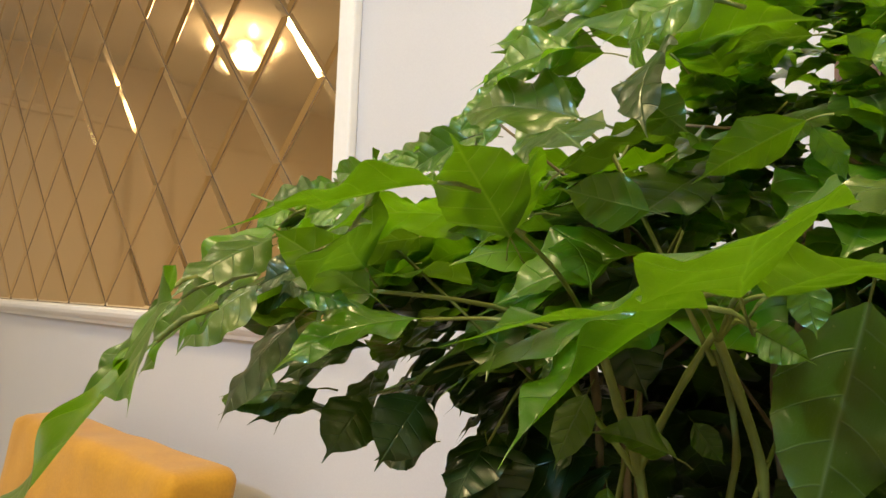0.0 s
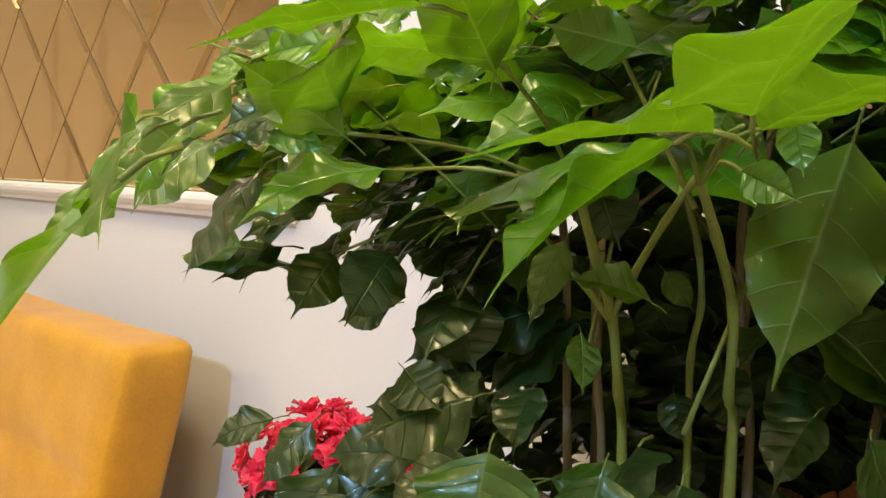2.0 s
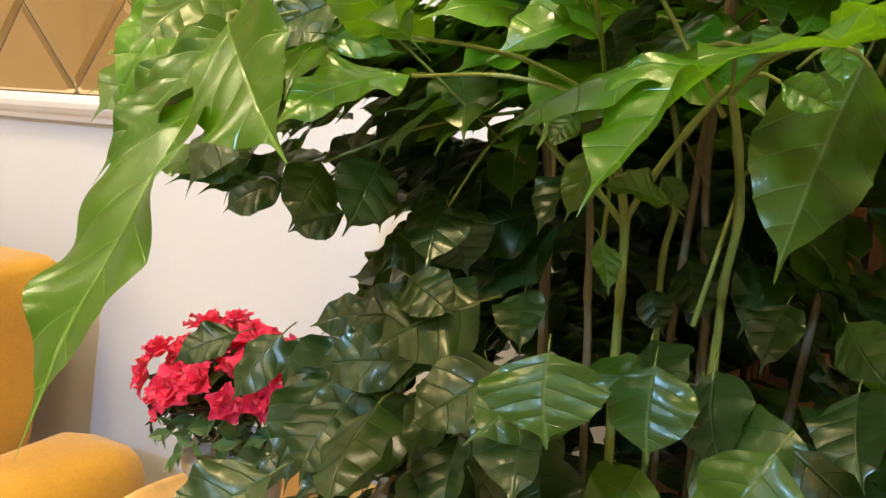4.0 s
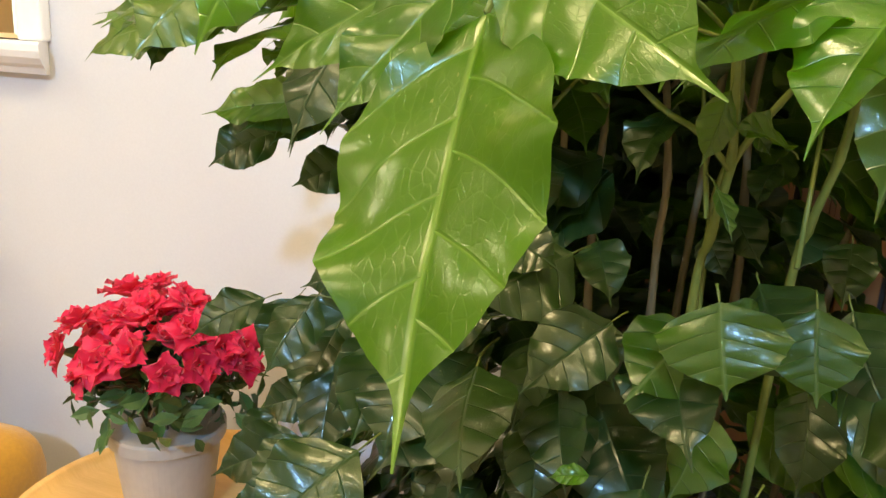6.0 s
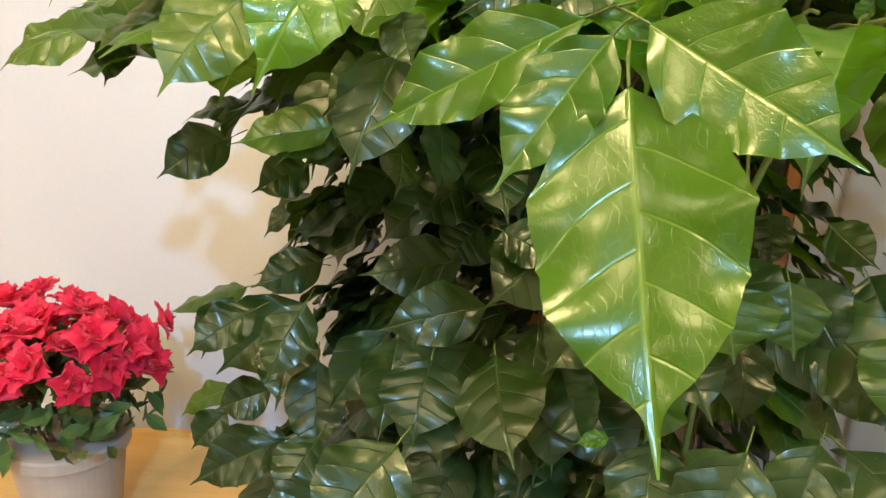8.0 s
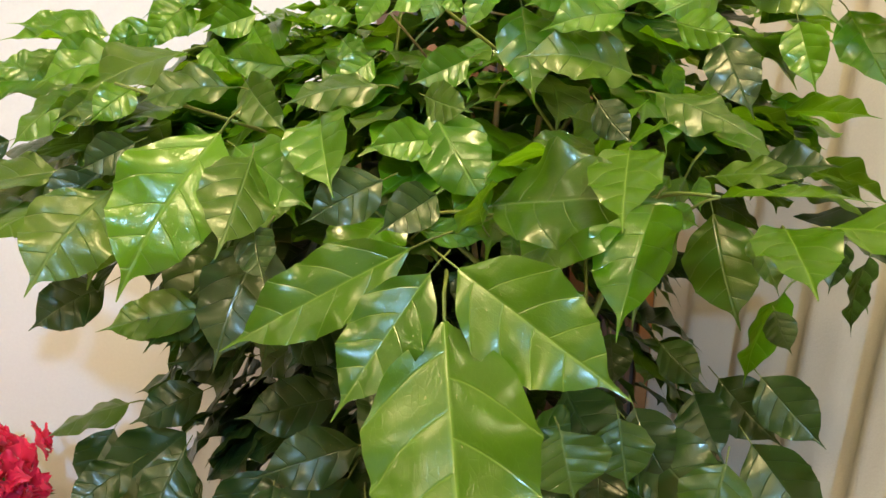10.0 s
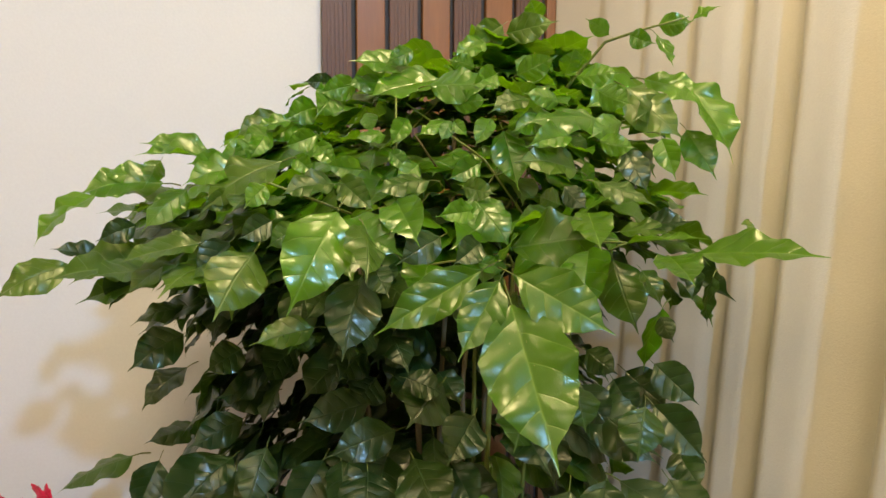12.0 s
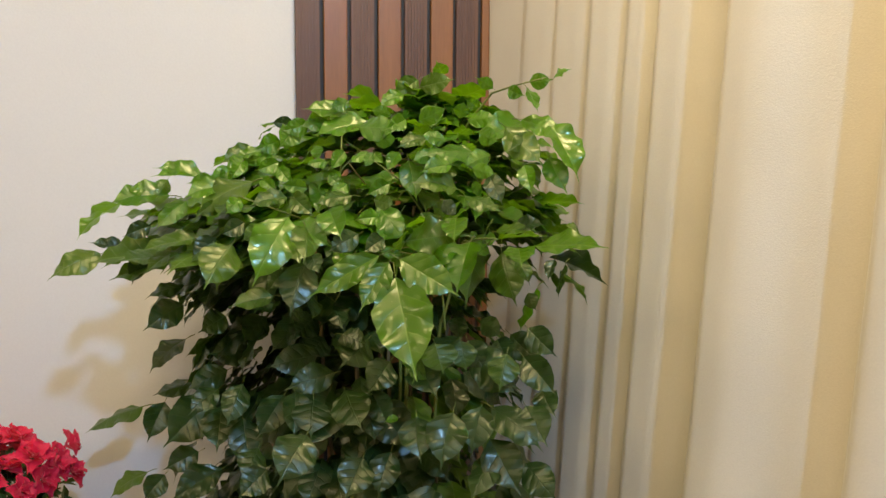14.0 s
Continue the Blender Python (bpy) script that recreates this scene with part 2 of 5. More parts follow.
def lathe(bm, prof, sides=48, centre=(0, 0, 0)):
    """Turns a profile of (radius, height) round the upright axis."""
    rings = [[bm.verts.new((centre[0] + r * math.cos(2 * math.pi * k / sides), centre[1] + r * math.sin(2 * math.pi * k / sides), centre[2] + z)) for k in range(sides)] for r, z in prof]
    for a, b in zip(rings, rings[1:]):
        for k in range(sides):
            bm.faces.new((a[k], a[(k + 1) % sides], b[(k + 1) % sides], b[k]))
    bm.faces.new(rings[0][::-1])
    bm.faces.new(rings[-1])
    return bm


# ---- structure ----
WY = 0.93
slab("wall_back", (-5.0, 1.6, WY, WY + 0.15, 0, 2.7), M_WALL, "plain off-white painted wall behind the plant")
slab("wall_left", (-5.15, -5.0, -3.75, WY + 0.15, 0, 2.7), M_ROOM, "beige painted wall across the room")
slab("wall_right", (1.6, 1.75, -3.75, WY + 0.15, 0, 2.7), M_ROOM, "beige painted wall behind the curtain")
slab("floor", (-5.15, 1.75, -3.75, WY + 0.15, -0.1, 0), M_FLOOR, "polished beige stone floor")
slab("ceiling", (-5.15, 1.75, -3.75, WY + 0.15, 2.7, 2.8), M_CEIL, "plain white ceiling")
bm = bmesh.new()
for d in ((-5.0, -2.5, -3.75, -3.6, 0, 2.7), (-1.3, 1.6, -3.75, -3.6, 0, 2.7), (-2.5, -1.3, -3.75, -3.6, 0, 0.9), (-2.5, -1.3, -3.75, -3.6, 2.3, 2.7)):
    box(bm, *d)
tagged(part("wall_front", bm, M_ROOM), "beige painted wall with a window opening", "wall", kind="structure")

win = tagged(new("window_1"), "window with a white frame in the beige wall", "window", kind="structure")
fr = bmesh.new()
for d in ((-2.5, -2.44, -3.72, -3.63, 0.9, 2.3), (-1.36, -1.3, -3.72, -3.63, 0.9, 2.3), (-2.44, -1.36, -3.72, -3.63, 0.9, 0.96), (-2.44, -1.36, -3.72, -3.63, 2.24, 2.3), (-1.92, -1.88, -3.71, -3.64, 0.96, 2.24)):
    box(fr, *d, bevel=0.004)
part("window_frame", fr, M_TRIM, win)
for x0, x1 in ((-2.44, -1.92), (-1.88, -1.36)):
    pane = part("pane", box(bmesh.new(), x0, x1, -3.68, -3.676, 0.96, 2.24), M_GLASS, win)
    pane.visible_shadow = False

# moulded panels on the far wall, seen in the mirror
for k, (y0, y1) in enumerate(((-3.3, -2.0), (-1.8, -0.5), (-0.3, 0.75))):
    bm = bmesh.new()
    for z0, z1, a, b in ((0.95, 1.0, y0, y1), (2.3, 2.35, y0, y1), (1.0, 2.3, y0, y0 + 0.05), (1.0, 2.3, y1 - 0.05, y1)):
        box(bm, -5.0, -4.975, a, b, z0, z1, bevel=0.008)
    tagged(part("trim", bm, M_ROOM), "raised beige panel moulding on the wall", "trim", kind="structure")

# ledge with a moulded edge
bm = bmesh.new()
prof = [(0, 1.150), (0.018, 1.150), (0.024, 1.160), (0.036, 1.166), (0.046, 1.176), (0.050, 1.186), (0.050, 1.196), (0.046, 1.200), (0, 1.200)]
a = [bm.verts.new((-5.0, WY - d, z)) for d, z in prof]
b = [bm.verts.new((-1.165 + (d - 0.05) * 0.6, WY - d, z)) for d, z in prof]
for i in range(len(prof)):
    j = (i + 1) % len(prof)
    bm.faces.new((a[i], a[j], b[j], b[i]))
bm.faces.new(a[::-1])
bm.faces.new(b)
tagged(part("ledge_trim", bm, M_TRIM), "white moulded ledge running under the mirror", "trim", kind="structure")
bm = box(bmesh.new(), -1.235, -1.185, WY - 0.022, WY, 1.2, 2.7, bevel=0.005)
tagged(part("mirror_trim", bm, M_TRIM), "white upright frame strip beside the mirror", "trim", kind="structure")

# diamond mirror: bevelled tiles on a dark backing
mirror = tagged(new("mirror"), "bronze diamond-pattern mirror above the white ledge", "mirror", kind="thing")
part("backing", box(bmesh.new(), -4.4, -1.236, WY - 0.006, WY - 0.001, 1.201, 2.68), M_JOINT, mirror)


def clip(poly, axis, limit, sign):
    res = []
    for i, p in enumerate(poly):
        q = poly[(i + 1) % len(poly)]
        ip, iq = sign * (p[axis] - limit) <= 0, sign * (q[axis] - limit) <= 0
        if ip:
            res.append(p)
        if ip != iq:
            k = (limit - p[axis]) / (q[axis] - p[axis])
            res.append((p[0] + k * (q[0] - p[0]), p[1] + k * (q[1] - p[1])))
    return res


PX, PZ = 0.30, 0.33
rnd = random.Random(5)
for row in range(-1, 9):
    for col in range(0, 12):
        cx, cz = -1.59 + 0.45 - (col + 0.5 * (row % 2)) * PX, 1.375 + row * PZ / 2
        poly = [(cx - PX / 2, cz), (cx, cz - PZ / 2), (cx + PX / 2, cz), (cx, cz + PZ / 2)]
        for axis, limit, sign in ((0, -1.237, 1), (0, -4.4, -1), (1, 1.202, -1), (1, 2.68, 1)):
            poly = clip(poly, axis, limit, sign) if len(poly) > 2 else poly
        if len(poly) < 3:
            continue
        mx, mz = sum(p[0] for p in poly) / len(poly), sum(p[1] for p in poly) / len(poly)
        size = max(abs(p[0] - mx) for p in poly)
        if size < 0.02:
            continue
        bm = bmesh.new()
        tx, tz = rnd.uniform(-0.006, 0.006), rnd.uniform(-0.006, 0.006)
        outer = [bm.verts.new((mx + (x - mx) * 0.985, WY - 0.0065, mz + (z - mz) * 0.985)) for x, z in poly]
        inner = [bm.verts.new((mx + (x - mx) * 0.86, WY - 0.0105 + tx * (x - mx) + tz * (z - mz), mz + (z - mz) * 0.86)) for x, z in poly]
        for i in range(len(poly)):
            j = (i + 1) % len(poly)
            bm.faces.new((outer[i], outer[j], inner[j], inner[i]))
        bm.faces.new(inner)
        bm.faces.new(outer[::-1])
        part("tile", bm, M_MIRROR, mirror)

# slatted panel in the corner
panel = tagged(new("slat_panel"), "brown wooden panel of ribbed and smooth upright slats", "wall panel", kind="thing")
part("backing", box(bmesh.new(), -0.303, 0.52, WY - 0.006, WY - 0.001, 0.02, 2.69), M_GAP, panel)
for k in range(15):
    x0 = -0.303 + 0.0549 * k
    bm = bmesh.new()
    if k % 2:
        box(bm, x0, x0 + 0.047, WY - 0.020, WY - 0.0065, 0.02, 2.69, bevel=0.002)
    else:
        box(bm, x0, x0 + 0.047, WY - 0.016, WY - 0.0065, 0.02, 2.69)
        for i in range(7):
            xr = x0 + 0.0012 + i * 0.0064
            box(bm, xr, xr + 0.0042, WY - 0.0178, WY - 0.0161, 0.02, 2.69)
    part("slat", bm, M_SLAT_B if k % 2 else M_SLAT_A, panel)

# curtain: one hanging cloth, close pleats by the corner and broad folds further out
FOLDS = [(-0.03, 0.004), (0.112, 0.006), (0.21, 0.006), (0.31, 0.010), (0.405, 0.012), (0.485, 0.026), (0.650, 0.060), (0.880, 0.050), (1.08, 0.046), (1.29, 0.040), (1.48, 0.046), (1.72, 0.042), (1.95, 0.045), (2.18, 0.04), (2.45, 0.04)]


def fold_depth(q):
    """How far the cloth stands out from its hanging line, q metres along it: each fold falls away gently, then turns back sharply."""
    for (q0, a0), (q1, a1) in zip(FOLDS, FOLDS[1:]):
        if q <= q1:
            f = min(1.0, max(0.0, (q - q0) / (q1 - q0)))
            if f < 0.84:
                g = f / 0.84
                return a0 * (1 - g * g * (2.2 - 1.2 * g)) + 0.10 * a0 * math.sin(math.pi * g) * math.sin(3 * math.pi * g + q0 * 9)
            g = (f - 0.84) / 0.16
            return a1 * g * g * (3 - 2 * g)
    return 0.0


bm = bmesh.new()
S, Z = 640, 30
grid = []
for i in range(S + 1):
    s = i / S * 2.3
    colv = []
    for j in range(Z + 1):
        z = 0.02 + j / Z * 2.62
        low = 1.25 - z
        q = s + (0.055 - 0.03 * max(0.0, s - 0.7)) * low + 0.006 * math.sin(z * 2.1 + s * 3)
        wr = 0.0014 * math.sin(z * 34 + 9 * math.sin(s * 17)) * max(0.0, math.sin(s * 23 + z * 2.2)) ** 3
        off = (fold_depth(q) - 0.018) * (1 + 0.12 * low) + wr
        nx, ny = CURD[1], -CURD[0]
        colv.append(bm.verts.new((CUR0[0] + CURD[0] * s + nx * off, CUR0[1] + CURD[1] * s + ny * off, z)))
    grid.append(colv)
for i in range(S):
    for j in range(Z):
        bm.faces.new((grid[i][j], grid[i + 1][j], grid[i + 1][j + 1], grid[i][j + 1]))
cur = part("curtain", bm, M_CURTAIN, smooth=True)
tagged(cur, "cream floor-length curtain hanging in soft pleats beside the plant", "curtain", kind="thing")
sol = cur.modifiers.new("cloth", "SOLIDIFY")
sol.thickness = 0.0015

# ceiling downlights; the first disc is added where the cool key light hangs
first = None
for lx, ly, *rest in LIGHTS:
    if first is None:
        first = tagged(new("downlight"), "unseen round ceiling light, warm but for one added cool one", "ceiling light", group="ceiling downlights", kind="thing")
        first.location = (lx, ly, 2.7)
        part("ring", lathe(bmesh.new(), [(0.225, -0.001), (0.250, -0.001), (0.252, -0.012), (0.228, -0.018)]), M_TRIM, first)
        part("lens", lathe(bmesh.new(), [(0.223, -0.002), (0.223, -0.006)]), M_DISC, first)
    else:
        copy_thing(first, pose(lx, ly, 2.7))

# pendant lamp, seen in the mirror
pend = tagged(new("pendant_lamp"), "brass pendant lamp with six glowing bulbs round a bright shade", "pendant lamp", kind="thing")
pend.location = (-3.75, -0.28, 2.7)
bm = bmesh.new()
tube(bm, [(0, 0, 0), (0, 0, -0.12)], [0.006, 0.006])
part("rod", bm, M_CHROME, pend)
part("shade", lathe(bmesh.new(), [(0.02, -0.08), (0.03, -0.11), (0.035, -0.15), (0.075, -0.165), (0.08, -0.19), (0.06, -0.215), (0.02, -0.22)]), M_GLOW, pend, "glowing glass shade", smooth=True)
for k in range(6):
    q = math.pi * k / 3 + 0.3
    bm = bmesh.new()
    tube(bm, [(0.03 * math.cos(q), 0.03 * math.sin(q), -0.12), (0.11 * math.cos(q), 0.11 * math.sin(q), -0.15), (0.17 * math.cos(q), 0.17 * math.sin(q), -0.11)], [0.006, 0.006, 0.005])
    part("arm", bm, M_CHROME, pend)
    part("bulb", lathe(bmesh.new(), [(0.006, -0.105), (0.016, -0.085), (0.018, -0.065), (0.010, -0.040), (0.003, -0.028)], 14, (0.17 * math.cos(q), 0.17 * math.sin(q), 0)), M_GLOW, pend, smooth=True)

# ---- chair ----
chair = tagged(new("armchair"), "mustard velvet upholstered armchair with its back to the wall", "chair", kind="thing")
cx0, cx1 = -2.25, -1.335


def cushion(name, dims, bevel, parent, mat=M_VELVET, wob=0.004, label="", cuts=9):
    bm = bmesh.new()
    box(bm, *dims)
    bmesh.ops.subdivide_edges(bm, edges=bm.edges[:], cuts=cuts, use_grid_fill=True)
    x0, x1, y0, y1, z0, z1 = dims
    for v in bm.verts:
        q = Vector((min(max(v.co.x, x0 + bevel), x1 - bevel), min(max(v.co.y, y0 + bevel), y1 - bevel), min(max(v.co.z, z0 + bevel), z1 - bevel)))
        d = v.co - q
        if d.length > 1e-6:
            v.co = q + d.normalized() * bevel
        puff = noise.noise(v.co * 6) * wob
        v.co += d.normalized() * puff if d.length > 1e-6 else Vector()
    if name == "backrest":
        for v in bm.verts:
            if v.co.y < 0.70:
                v.co.y += 0.012 * math.exp(-((v.co.z - 0.655 - 0.02 * noise.noise(v.co * 4)) / 0.022) ** 2) * min(1, (cx1 - v.co.x) / 0.10)
            v.co.y += 0.16 * (v.co.z - 0.80) + 0.006 * noise.noise(v.co * 9)
            if v.co.x > -1.8:
                v.co.x += 0.13 * (v.co.z - 0.918)
    return part(name, bm, mat, parent, label, smooth=True)


cushion("backrest", (cx0, cx1, 0.645, 0.80, 0.40, 0.918), 0.030, chair, cuts=23)
cushion("seat", (cx0 + 0.02, cx1 - 0.02, 0.10, 0.64, 0.30, 0.46), 0.05, chair)
cushion("armrest", (cx1 + 0.006, cx1 + 0.225, 0.12, 0.82, 0.25, 0.622), 0.075, chair)
cushion("armrest", (cx0 - 0.225, cx0 - 0.006, 0.12, 0.82, 0.25, 0.622), 0.075, chair)
for lx in (cx0 + 0.05, cx1 - 0.05):
    for ly in (0.14, 0.72):
        bm = bmesh.new()
        tube(bm, [(lx, ly, 0), (lx, ly, 0.31)], [0.016, 0.024], 10)
        part("leg", bm, M_LEG, chair)

# ---- side table ----
TX, TY, TZ = -0.775, 0.675, 0.610
table = tagged(new("side_table"), "round honey-coloured wooden side table with a raised rim", "table", kind="thing")
table.location = (TX, TY, 0)
part("tabletop", lathe(bmesh.new(), [(0.18, TZ - 0.045), (0.216, TZ - 0.04), (0.232, TZ - 0.01), (0.234, TZ + 0.006), (0.228, TZ + 0.012), (0.222, TZ + 0.006), (0.214, TZ - 0.008), (0.05, TZ - 0.01)], 72), M_TABLE, table, smooth=True)
for k in range(3):
    q = 2 * math.pi * k / 3 + 0.4
    bm = bmesh.new()
    tube(bm, [(0.17 * math.cos(q), 0.17 * math.sin(q), 0), (0.12 * math.cos(q), 0.12 * math.sin(q), TZ - 0.042)], [0.012, 0.018], 10)
    part("leg", bm, M_TABLE, table)

# ---- azalea ----
azalea = tagged(new("azalea"), "red flowering azalea in a grey plastic pot on the round table", "potted flower", kind="thing")
PXY = (-0.82, 0.70)
PZ0 = TZ - 0.009
pot = part("pot", lathe(bmesh.new(), [(0.046, 0), (0.054, 0.002), (0.068, 0.112), (0.072, 0.113), (0.073, 0.131), (0.069, 0.132), (0.064, 0.119), (0.03, 0.117)], 56), M_POT, azalea, "grey plastic pot", at=pose(*PXY, PZ0))
part("rim", lathe(bmesh.new(), [(0.0722, 0.1135), (0.0745, 0.115), (0.0748, 0.129), (0.0735, 0.1325), (0.0700, 0.1330)], 56), M_POT, pot)
part("soil", lathe(bmesh.new(), [(0.0625, 0.112), (0.02, 0.121)]), M_SOIL, azalea, at=pose(*PXY, PZ0))


def petal_mesh(seed):
    """One frilled petal, along +y, cupped."""
    r = random.Random(seed)
    bm = bmesh.new()
    nx, ny = 6, 6
    g = []
    for j in range(ny + 1):
        v = j / ny
        w = 0.016 * math.sin(math.pi * min(1, 0.10 + 0.78 * v)) ** 0.8
        rowv = []
        for i in range(nx + 1):
            u = i / nx * 2 - 1
            frill = (0.0034 * math.sin(u * 8 + seed * 1.7) + 0.0016 * math.sin(u * 17 + seed)) * v * v
            rowv.append(bm.verts.new((u * w, 0.004 + 0.029 * v - 0.009 * u * u * v + 0.0022 * math.sin(u * 11 + seed) * v, 0.010 * v + 0.006 * u * u - 0.012 * v * v + frill)))
        g.append(rowv)
    for j in range(ny):
        for i in range(nx):
            bm.faces.new((g[j][i], g[j][i + 1], g[j + 1][i + 1], g[j + 1][i]))
    return bm


def bloom_mesh(seed):
    bm = bmesh.new()
    r = random.Random(seed)
    for ring, (count, lift, size) in enumerate(((5, 22, 1.05), (5, 48, 0.9), (2, 74, 0.6))):
        for k in range(count):
            src = petal_mesh(seed + k)
            m = pose(0, 0, 0.002 * ring, 0, 0, 360 * k / count + 31 * ring + r.uniform(-14, 14)) @ pose(0, 0, 0, lift + r.uniform(-12, 12)) @ Matrix.Scale(size * r.uniform(0.9, 1.1), 4)
            src.transform(m)
            tmp = bpy.data.meshes.new("tmp")
            src.to_mesh(tmp)
            src.free()
            bm.from_mesh(tmp)
            bpy.data.meshes.remove(tmp)
    return mesh_of(bm, "flower", M_PETAL, smooth=True)


BLOOMS = [bloom_mesh(s) for s in (1, 4, 9)]
rnd = random.Random(11)
centre = Vector((PXY[0], PXY[1], PZ0 + 0.168))
placed = []
tries = 0
while len(placed) < 34 and tries < 4000:
    tries += 1
    q, e = rnd.uniform(0, 2 * math.pi), rnd.uniform(20, 85)
    d = Vector((math.cos(q) * math.cos(radians(e)), math.sin(q) * math.cos(radians(e)), math.sin(radians(e))))
    R = Vector((0.122 * d.x, 0.113 * d.y, 0.095 * d.z + 0.032))
    p = centre + R * rnd.uniform(0.80, 1.08) * (1 + 0.14 * noise.noise(d * 2.6 + Vector((3, 1, 7))))
    if p.y > WY - 0.05 or p.z < centre.z + 0.02 or math.hypot(p.x - centre.x, p.y - centre.y) > 0.118 or any((p - o).length < 0.033 for o in placed):
        continue
    placed.append(p)
    ob = new("flower", rnd.choice(BLOOMS))
    ob.matrix_world = Matrix.Translation(p) @ d.to_track_quat("Z", "Y").to_matrix().to_4x4() @ pose(0, 0, 0, rnd.uniform(-25, 25), rnd.uniform(-25, 25), rnd.uniform(0, 360)) @ Matrix.Scale(rnd.uniform(0.8, 1.15), 4)
    ob.parent = azalea
bm = bmesh.new()
for k in range(430):
    q, e = rnd.uniform(0, 2 * math.pi), rnd.uniform(-8, 85)
    d = Vector((math.cos(q) * math.cos(radians(e)), math.sin(q) * math.cos(radians(e)), math.sin(radians(e))))
    p = centre + Vector((0.108 * d.x, 0.104 * d.y, 0.100 * d.z - 0.012)) * rnd.uniform(0.55, 1.08)
    m = Matrix.Translation(p) @ d.to_track_quat("Z", "Y").to_matrix().to_4x4() @ pose(0, 0, 0, rnd.uniform(-80, 80), rnd.uniform(-40, 40), rnd.uniform(0, 360)) @ Matrix.Scale(rnd.uniform(0.7, 1.3), 4)
    pts = [(0, 0, 0), (0.007, 0.010, 0.001), (0.008, 0.019, 0.001), (0, 0.033, -0.004), (-0.008, 0.019, 0.001), (-0.007, 0.010, 0.001)]
    vs = [bm.verts.new(m @ Vector(c)) for c in pts]
    bm.faces.new((vs[0], vs[1], vs[2], vs[3]))
    bm.faces.new((vs[0], vs[3], vs[4], vs[5]))
part("foliage", bm, M_FLEAF, azalea)["kind"] = "stuff"
for k in range(12):
    bm = bmesh.new()
    q = rnd.uniform(0, 2 * math.pi)
    e = centre + Vector((0.10 * math.cos(q), 0.10 * math.sin(q), rnd.uniform(0.01, 0.07)))
    tube(bm, [(PXY[0] + 0.02 * math.cos(q), PXY[1] + 0.02 * math.sin(q), PZ0 + 0.114), (e + centre) / 2 + Vector((0, 0, 0.01)), e], [0.003, 0.0025, 0.0015], 5)
    part("twig", bm, M_BARK, azalea)

# ---- the large plant ----
plant = tagged(new("potted_tree"), "bushy green indoor tree with glossy pointed leaves in a floor planter", "potted plant", kind="thing")
AX, AY = -0.22, 0.47
part("planter", lathe(bmesh.new(), [(0.13, 0.0), (0.15, 0.005), (0.19, 0.36), (0.205, 0.365), (0.205, 0.40), (0.185, 0.40), (0.18, 0.35)]), M_PLANTER, plant, "pale glazed floor planter", smooth=True, at=pose(AX, AY, 0))
part("soil", lathe(bmesh.new(), [(0.182, 0.34), (0.05, 0.352)]), M_SOIL, plant, at=pose(AX, AY, 0))


OUTLINE = [(0.0, 0.03), (0.05, 0.33), (0.12, 0.66), (0.20, 0.875), (0.32, 1.0), (0.44, 0.97), (0.55, 0.87), (0.64, 0.72), (0.72, 0.53), (0.78, 0.34), (0.825, 0.155), (0.865, 0.075), (0.93, 0.04), (1.0, 0.012)]


def half_width(v):
    """Half the breadth of a blade one wide, v of the way from its foot to its drawn-out tip."""
    for k, ((v0, w0), (v1, w1)) in enumerate(zip(OUTLINE, OUTLINE[1:])):
        if v <= v1:
            f = (v - v0) / (v1 - v0)
            a, b = OUTLINE[max(k - 1, 0)], OUTLINE[min(k + 2, len(OUTLINE) - 1)]
            m0 = (w1 - a[1]) / (v1 - a[0]) * (v1 - v0)
            m1 = (b[1] - w0) / (b[0] - v0) * (v1 - v0)
            return 0.5 * max(0.01, (2 * f ** 3 - 3 * f * f + 1) * w0 + (f ** 3 - 2 * f * f + f) * m0 + (3 * f * f - 2 * f ** 3) * w1 + (f ** 3 - f * f) * m1)
    return 0.006


